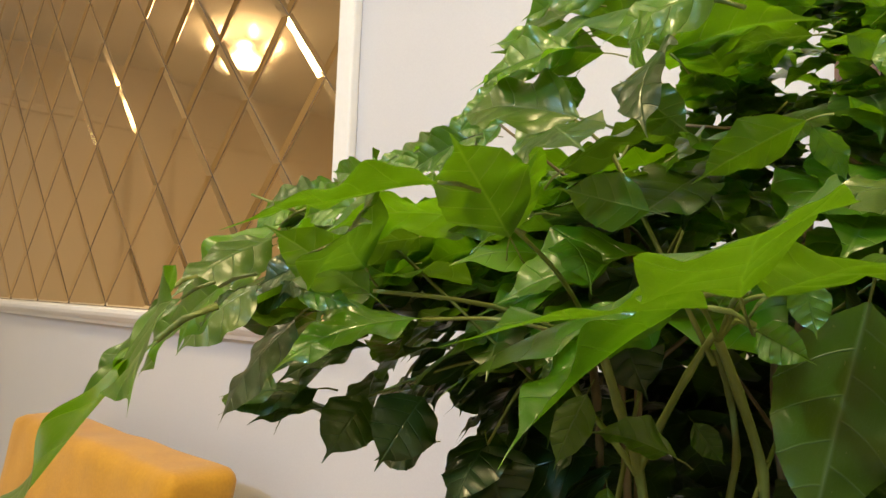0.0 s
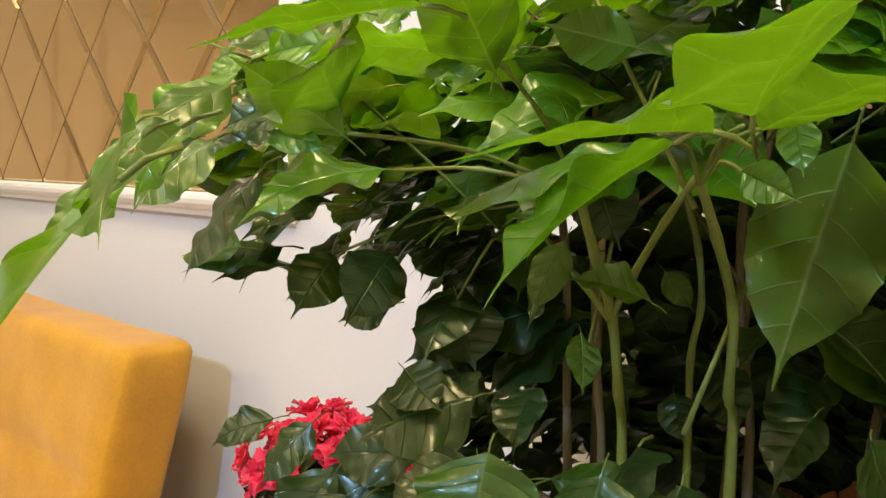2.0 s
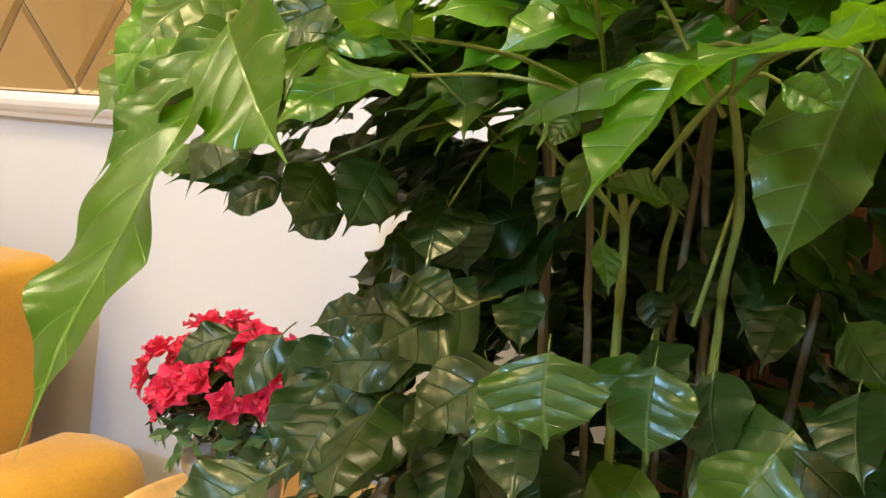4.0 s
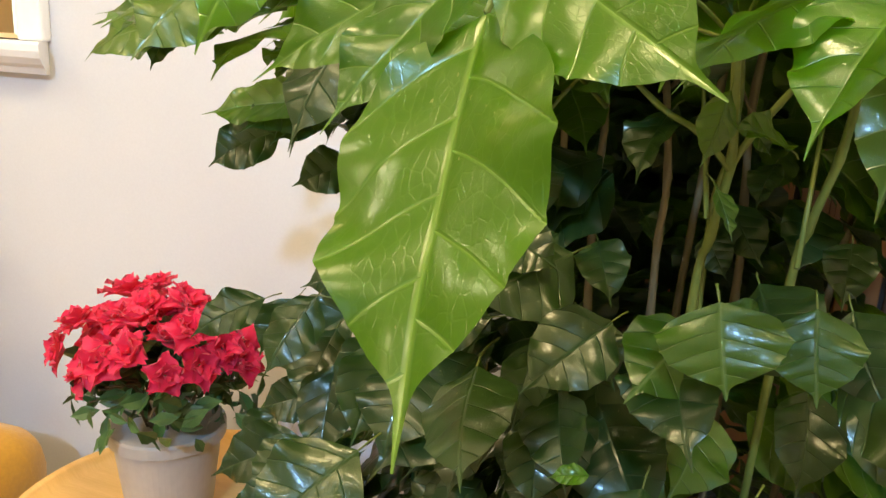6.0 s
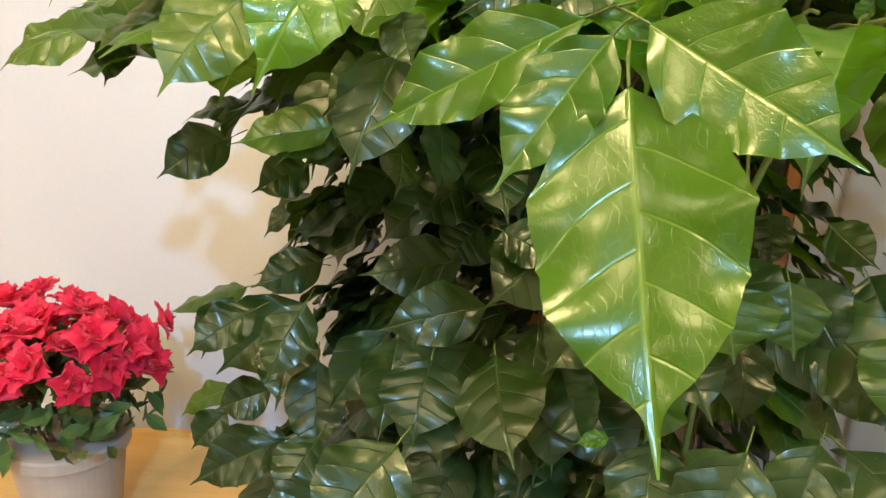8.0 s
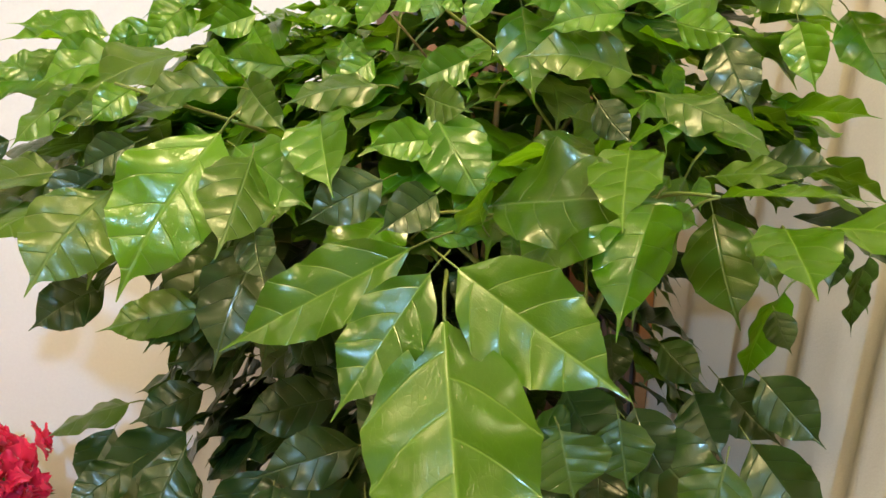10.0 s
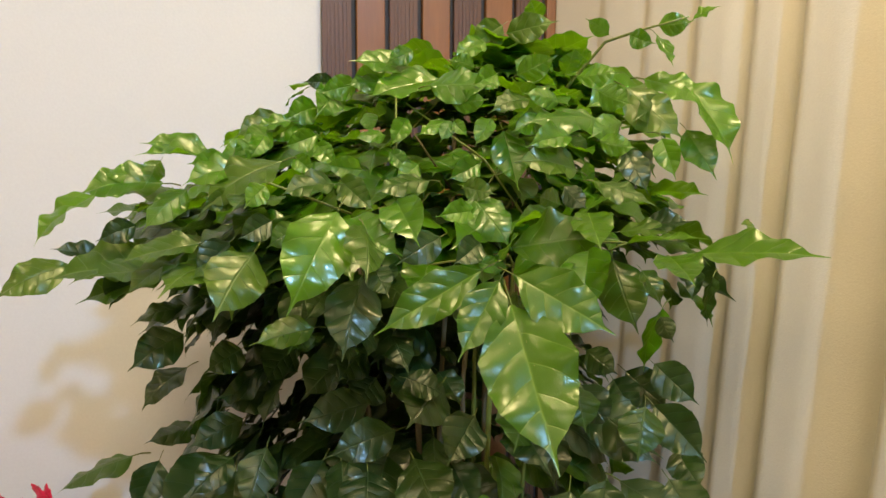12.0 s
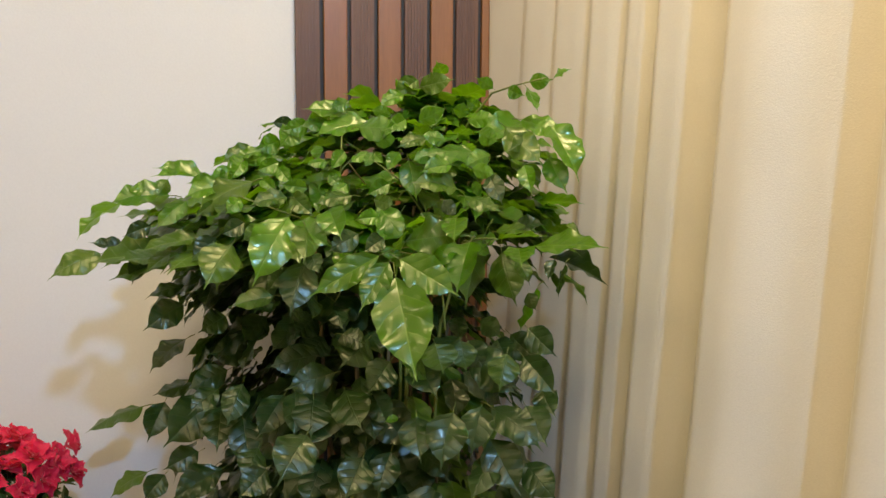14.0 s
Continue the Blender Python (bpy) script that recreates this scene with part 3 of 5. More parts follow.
def blade(seed, arch, fold, wave, nx=16, ny=40, petiole=True, skew=1.0, puff=0.0055, late=1.10):
    """A leaf one unit long along +y and one wide, top side up: ovate with a drip tip and a few teeth, arched from foot to tip, quilted between curving side veins."""
    r = random.Random(seed)
    a, b, sk, turn = r.uniform(0, 6), r.uniform(0, 6), skew * r.uniform(-0.06, 0.06), skew * r.uniform(-0.35, 0.35)
    bm = bmesh.new()
    uvl = bm.loops.layers.uv.new("UVMap")
    g = []
    for j in range(ny + 1):
        v = (j / ny) ** 0.97
        w = half_width(v ** late)
        rowv = []
        for i in range(nx + 1):
            u = i / nx * 2 - 1
            edge, side = abs(u), 0.45 if u > 0 else 0.0
            across = edge * w
            ph = 5.5 * (v - 0.25 * across - 0.40 * across * across) + side
            tooth = 1 + 0.045 * max(0.0, math.cos(2 * math.pi * ph)) ** 4 * edge ** 5 * min(1, 3 * w) + 0.02 * math.sin(v * 23 + b + side * 4) * edge ** 4
            x = u * w * tooth + sk * math.sin(v * math.pi)
            z = fold * across * (1 - 0.5 * v) + arch * 0.62 * v * (1 - v) * (0.75 + 0.5 * v) + turn * u * w * (v - 0.3)
            z += wave * edge ** 1.8 * (0.034 * math.sin(v * 12 + a + side * 5) + 0.020 * math.sin(v * 24 + b + side * 2)) * min(1, 3 * w)
            z += puff * (abs(math.sin(math.pi * ph)) ** 0.7 - 0.5) * min(1, edge * 3) * (1 - 0.75 * edge ** 3) * min(1, 4 * w)
            z += (0.007 + 0.004 * skew) * noise.noise(Vector((u * w * 5 + seed * 3.1, v * 4.5, seed * 1.7)))
            z -= 0.003 * max(0.0, 1 - edge * w * 16) * (1 - v)
            rowv.append((bm.verts.new((x, v, z)), (0.5 + u * w, v)))
        g.append(rowv)
    for j in range(ny):
        for i in range(nx):
            q = (g[j][i], g[j][i + 1], g[j + 1][i + 1], g[j + 1][i])
            f = bm.faces.new([k[0] for k in q])
            f.smooth = True
            for lp, k in zip(f.loops, q):
                lp[uvl].uv = k[1]
    if petiole:
        n0 = len(bm.faces)
        tube(bm, [(0, -0.20, -0.09), (0, -0.10, -0.03), (0, 0.0, -0.004)], [0.013, 0.012, 0.010], 6)
        bm.faces.ensure_lookup_table()
        for f in bm.faces[n0:]:
            f.material_index = 1
            f.smooth = True
    me = bpy.data.meshes.new("leaf")
    bm.to_mesh(me)
    bm.free()
    return me


KINDS = {"b": M_YOUNG, "m": M_MID, "d": M_DARK}
MESHES = {}
for key, mat in KINDS.items():
    for n, (dr, fo, wa) in enumerate(((0.20, 0.12, 0.9), (0.34, -0.12, 1.0), (0.48, -0.18, 0.9), (0.66, 0.06, 1.2), (0.52, 0.24, 1.3), (0.78, -0.10, 1.0), (0.36, 0.34, 1.1), (0.58, 0.16, 1.5))):
        me = blade(10 + n, dr, fo, wa, nx=20, ny=52)
        me.materials.append(mat)
        me.materials.append(M_STEM)
        MESHES[key, n] = me
HERO = blade(5, 0.16, 0.11, 0.8, nx=32, ny=84, skew=0.0, puff=0.0060, late=1.13)
HERO.materials.append(M_BROAD)
HERO.materials.append(M_STEM)
count = 0


def leaf(base, tip, normal, width, kind, curl, mesh=None):
    """One leaf from its foot to its tip, its upper side facing along normal."""
    global count
    base, tip, normal = Vector(base), Vector(tip), Vector(normal)
    y = tip - base
    length = y.length
    y.normalize()
    x = y.cross(normal).normalized()
    z = x.cross(y)
    ob = new("leaf", mesh or MESHES[kind, min(7, int(curl * 16))])
    count += 1
    m = Matrix((x, y, z)).transposed().to_4x4()
    up = min(length, 0.12)
    ob.matrix_world = Matrix.Translation(base) @ m @ Matrix.Diagonal((max(width, 0.22 * length), length, up, 1))
    ob.parent = plant
    return ob


leaf((-0.270, 0.125, 1.233), (-0.264, 0.053, 1.140), (-0.34, -0.81, 0.48), 0.0615, 'b', 0.05, HERO)
leaf((-0.282, 0.155, 1.253), (-0.359, 0.158, 1.209), (-0.24, -0.88, 0.40), 0.033, 'b', 0.05, HERO)
leaf((-0.275, 0.136, 1.248), (-0.311, 0.113, 1.199), (-0.29, -0.86, 0.42), 0.031, 'b', 0.05, HERO)
leaf((-0.265, 0.128, 1.252), (-0.209, 0.090, 1.216), (-0.38, -0.83, 0.41), 0.041, 'b', 0.05, HERO)
leaf((-0.278, 0.191, 1.254), (-0.244, 0.197, 1.247), (-0.31, -0.88, 0.37), 0.013, 'b', 0.05)
leaf((-0.243, 0.198, 1.263), (-0.178, 0.147, 1.273), (-0.52, -0.54, 0.66), 0.046, 'm', 0.49)
leaf((-0.514, 0.434, 1.307), (-0.592, 0.418, 1.294), (0.03, -0.71, 0.70), 0.044, 'b', 0.45)
leaf((-0.579, 0.463, 1.295), (-0.633, 0.438, 1.244), (-0.48, -0.48, 0.74), 0.043, 'b', 0.46)
leaf((-0.528, 0.436, 1.311), (-0.572, 0.429, 1.314), (0.17, -0.77, 0.62), 0.025, 'b', 0.34)
leaf((-0.471, 0.391, 1.339), (-0.530, 0.382, 1.344), (0.16, -0.66, 0.73), 0.033, 'b', 0.06)
leaf((-0.469, 0.383, 1.332), (-0.532, 0.372, 1.333), (0.07, -0.38, 0.92), 0.035, 'b', 0.38)
leaf((-0.490, 0.379, 1.303), (-0.528, 0.362, 1.266), (-0.16, -0.83, 0.54), 0.031, 'b', 0.15)
leaf((-0.441, 0.333, 1.323), (-0.492, 0.322, 1.307), (-0.03, -0.79, 0.61), 0.030, 'b', 0.44)
leaf((-0.514, 0.413, 1.329), (-0.528, 0.396, 1.305), (0.34, -0.84, 0.41), 0.021, 'b', 0.15)
leaf((-0.408, 0.326, 1.329), (-0.476, 0.305, 1.284), (-0.33, -0.56, 0.76), 0.047, 'm', 0.20)
leaf((-0.371, 0.264, 1.311), (-0.416, 0.256, 1.301), (-0.02, -0.77, 0.64), 0.026, 'm', 0.48)
leaf((-0.402, 0.396, 1.368), (-0.448, 0.387, 1.349), (-0.00, -0.88, 0.47), 0.028, 'm', 0.45)
leaf((-0.395, 0.388, 1.366), (-0.430, 0.382, 1.354), (-0.11, -0.67, 0.73), 0.021, 'b', 0.44)
leaf((-0.397, 0.334, 1.333), (-0.379, 0.316, 1.316), (-0.48, -0.81, 0.34), 0.017, 'b', 0.40)
leaf((-0.372, 0.240, 1.290), (-0.415, 0.206, 1.215), (0.04, -0.92, 0.39), 0.052, 'b', 0.22)
leaf((-0.367, 0.254, 1.282), (-0.324, 0.215, 1.256), (-0.31, -0.75, 0.59), 0.035, 'b', 0.03)
leaf((-0.534, 0.377, 1.271), (-0.567, 0.369, 1.258), (0.20, -0.97, 0.11), 0.023, 'd', 0.48)
leaf((-0.478, 0.310, 1.261), (-0.544, 0.296, 1.246), (-0.12, -0.44, 0.89), 0.038, 'm', 0.04)
leaf((-0.487, 0.321, 1.255), (-0.540, 0.302, 1.217), (-0.38, -0.51, 0.77), 0.038, 'm', 0.04)
leaf((-0.603, 0.439, 1.230), (-0.665, 0.420, 1.199), (-0.01, -0.83, 0.55), 0.039, 'm', 0.32)
leaf((-0.575, 0.446, 1.233), (-0.618, 0.439, 1.245), (0.30, -0.58, 0.75), 0.025, 'd', 0.40)
leaf((-0.557, 0.439, 1.236), (-0.602, 0.424, 1.211), (-0.27, -0.54, 0.80), 0.030, 'm', 0.03)
leaf((-0.546, 0.375, 1.233), (-0.557, 0.358, 1.199), (0.21, -0.90, 0.38), 0.024, 'd', 0.27)
leaf((-0.435, 0.266, 1.257), (-0.467, 0.230, 1.210), (0.22, -0.84, 0.50), 0.047, 'm', 0.08)
leaf((-0.454, 0.306, 1.261), (-0.482, 0.289, 1.235), (0.23, -0.92, 0.32), 0.029, 'd', 0.04)
leaf((-0.353, 0.240, 1.238), (-0.374, 0.210, 1.178), (-0.07, -0.89, 0.46), 0.044, 'd', 0.15)
leaf((-0.390, 0.256, 1.196), (-0.441, 0.247, 1.186), (-0.00, -0.72, 0.69), 0.029, 'm', 0.02)
leaf((-0.500, 0.427, 1.159), (-0.551, 0.411, 1.129), (0.15, -0.95, 0.27), 0.040, 'd', 0.46)
leaf((-0.518, 0.786, 1.032), (-0.579, 0.759, 0.979), (-0.37, -0.58, 0.73), 0.047, 'd', 0.24)
leaf((-0.499, 0.483, 1.175), (-0.554, 0.471, 1.160), (-0.09, -0.57, 0.81), 0.032, 'd', 0.35)
leaf((-0.587, 0.715, 0.934), (-0.681, 0.688, 0.898), (-0.29, -0.23, 0.93), 0.057, 'm', 0.15)
leaf((-0.178, 0.396, 1.458), (-0.135, 0.363, 1.467), (-0.61, -0.80, -0.01), 0.030, 'm', 0.22)
leaf((-0.176, 0.414, 1.469), (-0.217, 0.403, 1.438), (0.12, -0.97, 0.19), 0.030, 'm', 0.49)
leaf((-0.143, 0.401, 1.475), (-0.158, 0.384, 1.493), (-0.08, -0.71, -0.70), 0.023, 'b', 0.06)
leaf((-0.282, 0.382, 1.420), (-0.343, 0.375, 1.422), (0.11, -0.76, 0.64), 0.034, 'b', 0.04)
leaf((-0.275, 0.331, 1.398), (-0.223, 0.292, 1.397), (-0.53, -0.71, 0.46), 0.036, 'b', 0.10)
leaf((-0.259, 0.314, 1.381), (-0.230, 0.293, 1.384), (-0.59, -0.80, -0.10), 0.021, 'b', 0.14)
leaf((-0.256, 0.364, 1.407), (-0.334, 0.351, 1.385), (-0.12, -0.61, 0.78), 0.045, 'b', 0.00)
leaf((-0.346, 0.413, 1.399), (-0.374, 0.382, 1.368), (0.35, -0.81, 0.47), 0.032, 'b', 0.19)
leaf((-0.350, 0.414, 1.404), (-0.382, 0.410, 1.405), (0.12, -0.99, -0.02), 0.018, 'd', 0.46)
leaf((-0.324, 0.380, 1.375), (-0.321, 0.359, 1.354), (-0.34, -0.68, 0.65), 0.017, 'b', 0.36)
leaf((-0.312, 0.349, 1.353), (-0.343, 0.345, 1.349), (0.03, -0.78, 0.62), 0.017, 'b', 0.16)
leaf((-0.259, 0.319, 1.366), (-0.291, 0.313, 1.351), (-0.23, -0.62, 0.75), 0.019, 'b', 0.11)
leaf((-0.259, 0.312, 1.365), (-0.272, 0.304, 1.346), (-0.02, -0.93, 0.37), 0.014, 'b', 0.16)
leaf((-0.258, 0.310, 1.365), (-0.248, 0.298, 1.351), (-0.55, -0.78, 0.28), 0.012, 'b', 0.30)
leaf((-0.218, 0.290, 1.356), (-0.214, 0.261, 1.305), (-0.16, -0.86, 0.48), 0.032, 'b', 0.00)
leaf((-0.170, 0.239, 1.322), (-0.231, 0.234, 1.328), (0.12, -0.80, 0.59), 0.034, 'm', 0.45)
leaf((-0.193, 0.268, 1.349), (-0.195, 0.255, 1.325), (0.59, -0.74, 0.33), 0.015, 'b', 0.00)
leaf((-0.203, 0.298, 1.406), (-0.173, 0.276, 1.422), (-0.53, -0.83, -0.20), 0.023, 'b', 0.35)
leaf((-0.172, 0.334, 1.428), (-0.185, 0.303, 1.392), (-0.27, -0.67, 0.69), 0.031, 'b', 0.47)
leaf((-0.137, 0.342, 1.413), (-0.134, 0.328, 1.436), (-0.46, -0.79, -0.41), 0.020, 'b', 0.14)
leaf((-0.125, 0.342, 1.411), (-0.090, 0.314, 1.413), (-0.59, -0.73, 0.34), 0.024, 'b', 0.14)
leaf((-0.030, 0.380, 1.411), (-0.107, 0.368, 1.380), (-0.17, -0.71, 0.68), 0.046, 'b', 0.38)
leaf((-0.068, 0.348, 1.403), (-0.030, 0.299, 1.350), (-0.40, -0.80, 0.45), 0.045, 'm', 0.07)
leaf((-0.039, 0.364, 1.414), (0.009, 0.317, 1.383), (-0.25, -0.70, 0.67), 0.040, 'b', 0.24)
leaf((-0.008, 0.338, 1.407), (0.014, 0.284, 1.327), (0.08, -0.82, 0.57), 0.054, 'b', 0.28)
leaf((-0.013, 0.324, 1.361), (0.001, 0.291, 1.312), (-0.37, -0.81, 0.45), 0.034, 'b', 0.49)
leaf((-0.065, 0.283, 1.351), (-0.062, 0.261, 1.313), (-0.57, -0.73, 0.38), 0.024, 'b', 0.40)
leaf((-0.131, 0.231, 1.340), (-0.121, 0.206, 1.302), (-0.43, -0.80, 0.42), 0.025, 'd', 0.24)
leaf((-0.134, 0.260, 1.365), (-0.215, 0.252, 1.360), (-0.01, -0.52, 0.85), 0.045, 'b', 0.08)
leaf((-0.198, 0.281, 1.384), (-0.237, 0.275, 1.370), (-0.14, -0.72, 0.69), 0.023, 'm', 0.19)
leaf((-0.176, 0.266, 1.380), (-0.211, 0.263, 1.387), (0.13, -0.94, 0.31), 0.020, 'b', 0.18)
leaf((-0.365, 0.277, 1.314), (-0.340, 0.251, 1.289), (-0.48, -0.80, 0.35), 0.025, 'm', 0.26)
leaf((-0.328, 0.273, 1.313), (-0.312, 0.256, 1.298), (-0.34, -0.80, 0.50), 0.016, 'm', 0.39)
leaf((-0.324, 0.248, 1.298), (-0.315, 0.203, 1.265), (-0.46, -0.57, 0.68), 0.035, 'b', 0.41)
leaf((-0.268, 0.213, 1.291), (-0.302, 0.208, 1.287), (0.08, -0.94, 0.32), 0.019, 'b', 0.29)
leaf((-0.269, 0.222, 1.303), (-0.246, 0.188, 1.261), (-0.18, -0.81, 0.56), 0.033, 'b', 0.33)
leaf((-0.165, 0.217, 1.314), (-0.128, 0.183, 1.295), (-0.08, -0.54, 0.84), 0.030, 'm', 0.10)
leaf((-0.187, 0.235, 1.286), (-0.232, 0.229, 1.277), (-0.04, -0.75, 0.66), 0.025, 'm', 0.32)
leaf((-0.076, 0.290, 1.268), (-0.041, 0.262, 1.274), (-0.52, -0.52, 0.68), 0.025, 'd', 0.40)
leaf((-0.097, 0.297, 1.264), (-0.055, 0.263, 1.263), (-0.31, -0.40, 0.87), 0.030, 'm', 0.22)
leaf((-0.004, 0.283, 1.219), (-0.021, 0.263, 1.175), (-0.94, 0.19, 0.29), 0.029, 'd', 0.10)
leaf((-0.019, 0.284, 1.226), (-0.033, 0.272, 1.198), (-0.67, -0.51, 0.55), 0.018, 'd', 0.38)
leaf((-0.059, 0.381, 1.225), (-0.051, 0.337, 1.153), (-0.52, -0.75, 0.41), 0.053, 'm', 0.15)
leaf((-0.015, 0.353, 1.176), (-0.050, 0.326, 1.115), (-0.88, 0.07, 0.46), 0.042, 'b', 0.09)
leaf((-0.055, 0.328, 1.221), (-0.045, 0.304, 1.187), (-0.08, -0.82, 0.56), 0.024, 'm', 0.25)
leaf((-0.040, 0.323, 1.125), (-0.011, 0.286, 1.091), (-0.57, -0.75, 0.33), 0.039, 'd', 0.05)
leaf((-0.051, 0.361, 1.108), (-0.019, 0.322, 1.074), (-0.55, -0.76, 0.35), 0.043, 'd', 0.24)
leaf((-0.058, 0.291, 1.093), (-0.027, 0.246, 1.049), (-0.55, -0.75, 0.37), 0.043, 'd', 0.40)
leaf((-0.138, 0.287, 1.121), (-0.122, 0.256, 1.086), (-0.50, -0.75, 0.44), 0.036, 'd', 0.32)
leaf((-0.134, 0.271, 1.094), (-0.090, 0.224, 1.062), (-0.33, -0.72, 0.61), 0.039, 'd', 0.10)
leaf((-0.049, 0.300, 1.179), (-0.043, 0.284, 1.156), (-0.56, -0.74, 0.37), 0.020, 'd', 0.32)
leaf((-0.091, 0.375, 1.130), (-0.069, 0.343, 1.110), (-0.62, -0.68, 0.40), 0.031, 'd', 0.14)
leaf((-0.373, 0.370, 1.353), (-0.405, 0.364, 1.341), (0.17, -0.98, 0.07), 0.021, 'b', 0.40)
leaf((-0.345, 0.284, 1.322), (-0.379, 0.280, 1.327), (0.11, -0.99, -0.03), 0.019, 'b', 0.40)
leaf((-0.298, 0.278, 1.327), (-0.320, 0.268, 1.309), (0.13, -0.93, 0.35), 0.019, 'b', 0.00)
leaf((-0.249, 0.261, 1.328), (-0.280, 0.255, 1.314), (0.09, -0.97, 0.20), 0.021, 'b', 0.40)
leaf((-0.233, 0.280, 1.366), (-0.251, 0.270, 1.341), (-0.24, -0.84, 0.49), 0.018, 'b', 0.40)
leaf((-0.292, 0.349, 1.369), (-0.310, 0.339, 1.342), (0.03, -0.94, 0.35), 0.019, 'b', 0.40)
leaf((-0.374, 0.365, 1.345), (-0.357, 0.345, 1.323), (-0.44, -0.82, 0.38), 0.019, 'b', 0.29)
leaf((-0.316, 0.311, 1.337), (-0.299, 0.294, 1.320), (-0.43, -0.81, 0.41), 0.016, 'b', 0.30)
leaf((-0.175, 0.242, 1.351), (-0.218, 0.236, 1.341), (-0.05, -0.81, 0.59), 0.024, 'b', 0.30)
leaf((-0.150, 0.240, 1.347), (-0.125, 0.219, 1.341), (-0.64, -0.77, 0.02), 0.019, 'b', 0.10)
leaf((-0.273, 0.229, 1.310), (-0.252, 0.208, 1.304), (-0.68, -0.72, 0.14), 0.020, 'm', 0.20)
leaf((-0.295, 0.253, 1.314), (-0.343, 0.245, 1.303), (-0.09, -0.60, 0.79), 0.027, 'm', 0.10)
leaf((-0.424, 0.283, 1.309), (-0.443, 0.267, 1.291), (0.32, -0.85, 0.41), 0.020, 'b', 0.20)
leaf((-0.446, 0.312, 1.301), (-0.477, 0.306, 1.289), (0.17, -0.98, 0.12), 0.019, 'm', 0.31)
leaf((-0.421, 0.268, 1.282), (-0.448, 0.260, 1.268), (0.17, -0.96, 0.20), 0.022, 'd', 0.40)
leaf((-0.397, 0.291, 1.275), (-0.425, 0.283, 1.258), (0.13, -0.97, 0.22), 0.022, 'm', 0.20)
leaf((-0.293, 0.225, 1.270), (-0.331, 0.216, 1.250), (0.07, -0.95, 0.29), 0.027, 'd', 0.20)
leaf((-0.269, 0.197, 1.268), (-0.296, 0.181, 1.253), (0.23, -0.85, 0.48), 0.022, 'd', 0.40)
leaf((-0.420, 0.362, 1.352), (-0.435, 0.352, 1.329), (0.17, -0.95, 0.28), 0.018, 'b', 0.30)
leaf((-0.455, 0.359, 1.341), (-0.436, 0.337, 1.322), (-0.44, -0.78, 0.45), 0.020, 'b', 0.00)
leaf((-0.301, 0.382, 1.402), (-0.346, 0.377, 1.400), (0.08, -0.80, 0.59), 0.025, 'b', 0.10)
leaf((-0.235, 0.322, 1.414), (-0.262, 0.320, 1.420), (0.06, -0.98, -0.21), 0.018, 'b', 0.10)
leaf((-0.280, 0.375, 1.434), (-0.309, 0.369, 1.418), (0.09, -0.97, 0.23), 0.019, 'b', 0.20)
leaf((-0.204, 0.383, 1.446), (-0.241, 0.375, 1.425), (-0.11, -0.85, 0.51), 0.024, 'b', 0.45)
leaf((-0.351, 0.202, 1.252), (-0.343, 0.179, 1.231), (-0.37, -0.70, 0.61), 0.021, 'd', 0.00)
leaf((-0.195, 0.209, 1.310), (-0.182, 0.192, 1.292), (-0.60, -0.75, 0.28), 0.018, 'd', 0.10)
leaf((-0.414, 0.382, 1.358), (-0.441, 0.361, 1.335), (0.40, -0.85, 0.33), 0.027, 'b', 0.34)
leaf((-0.368, 0.409, 1.381), (-0.403, 0.395, 1.366), (0.32, -0.94, 0.12), 0.028, 'b', 0.48)
leaf((-0.380, 0.406, 1.369), (-0.419, 0.396, 1.346), (0.11, -0.96, 0.24), 0.025, 'b', 0.40)
leaf((-0.330, 0.399, 1.403), (-0.370, 0.393, 1.393), (0.16, -0.99, -0.01), 0.025, 'b', 0.04)
leaf((-0.302, 0.398, 1.417), (-0.339, 0.392, 1.406), (0.16, -0.99, -0.01), 0.023, 'b', 0.03)
leaf((-0.454, 0.340, 1.330), (-0.487, 0.335, 1.326), (0.16, -0.99, 0.02), 0.021, 'b', 0.20)
leaf((-0.430, 0.356, 1.341), (-0.462, 0.349, 1.330), (0.18, -0.98, 0.05), 0.022, 'b', 0.11)
leaf((-0.123, 0.253, 1.364), (-0.161, 0.240, 1.349), (0.20, -0.94, 0.28), 0.025, 'b', 0.15)
leaf((-0.031, 0.333, 1.389), (-0.077, 0.317, 1.368), (0.17, -0.93, 0.32), 0.029, 'm', 0.10)
leaf((-0.125, 0.294, 1.394), (-0.105, 0.266, 1.380), (-0.79, -0.60, 0.11), 0.025, 'b', 0.10)
leaf((-0.217, 0.312, 1.408), (-0.248, 0.296, 1.394), (0.34, -0.91, 0.23), 0.022, 'b', 0.40)
leaf((-0.191, 0.266, 1.366), (-0.222, 0.260, 1.354), (0.13, -0.98, 0.18), 0.020, 'b', 0.15)
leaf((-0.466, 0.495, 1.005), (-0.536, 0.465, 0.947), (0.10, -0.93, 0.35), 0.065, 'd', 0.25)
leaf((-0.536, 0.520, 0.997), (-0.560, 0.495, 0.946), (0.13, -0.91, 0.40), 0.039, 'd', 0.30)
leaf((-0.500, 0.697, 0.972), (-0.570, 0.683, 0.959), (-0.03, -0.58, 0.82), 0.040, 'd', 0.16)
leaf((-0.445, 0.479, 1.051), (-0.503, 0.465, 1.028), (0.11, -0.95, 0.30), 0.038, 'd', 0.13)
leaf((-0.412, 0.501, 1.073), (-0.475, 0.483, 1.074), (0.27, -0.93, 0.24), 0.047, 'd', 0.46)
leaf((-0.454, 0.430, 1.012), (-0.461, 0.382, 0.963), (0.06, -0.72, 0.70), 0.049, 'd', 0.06)
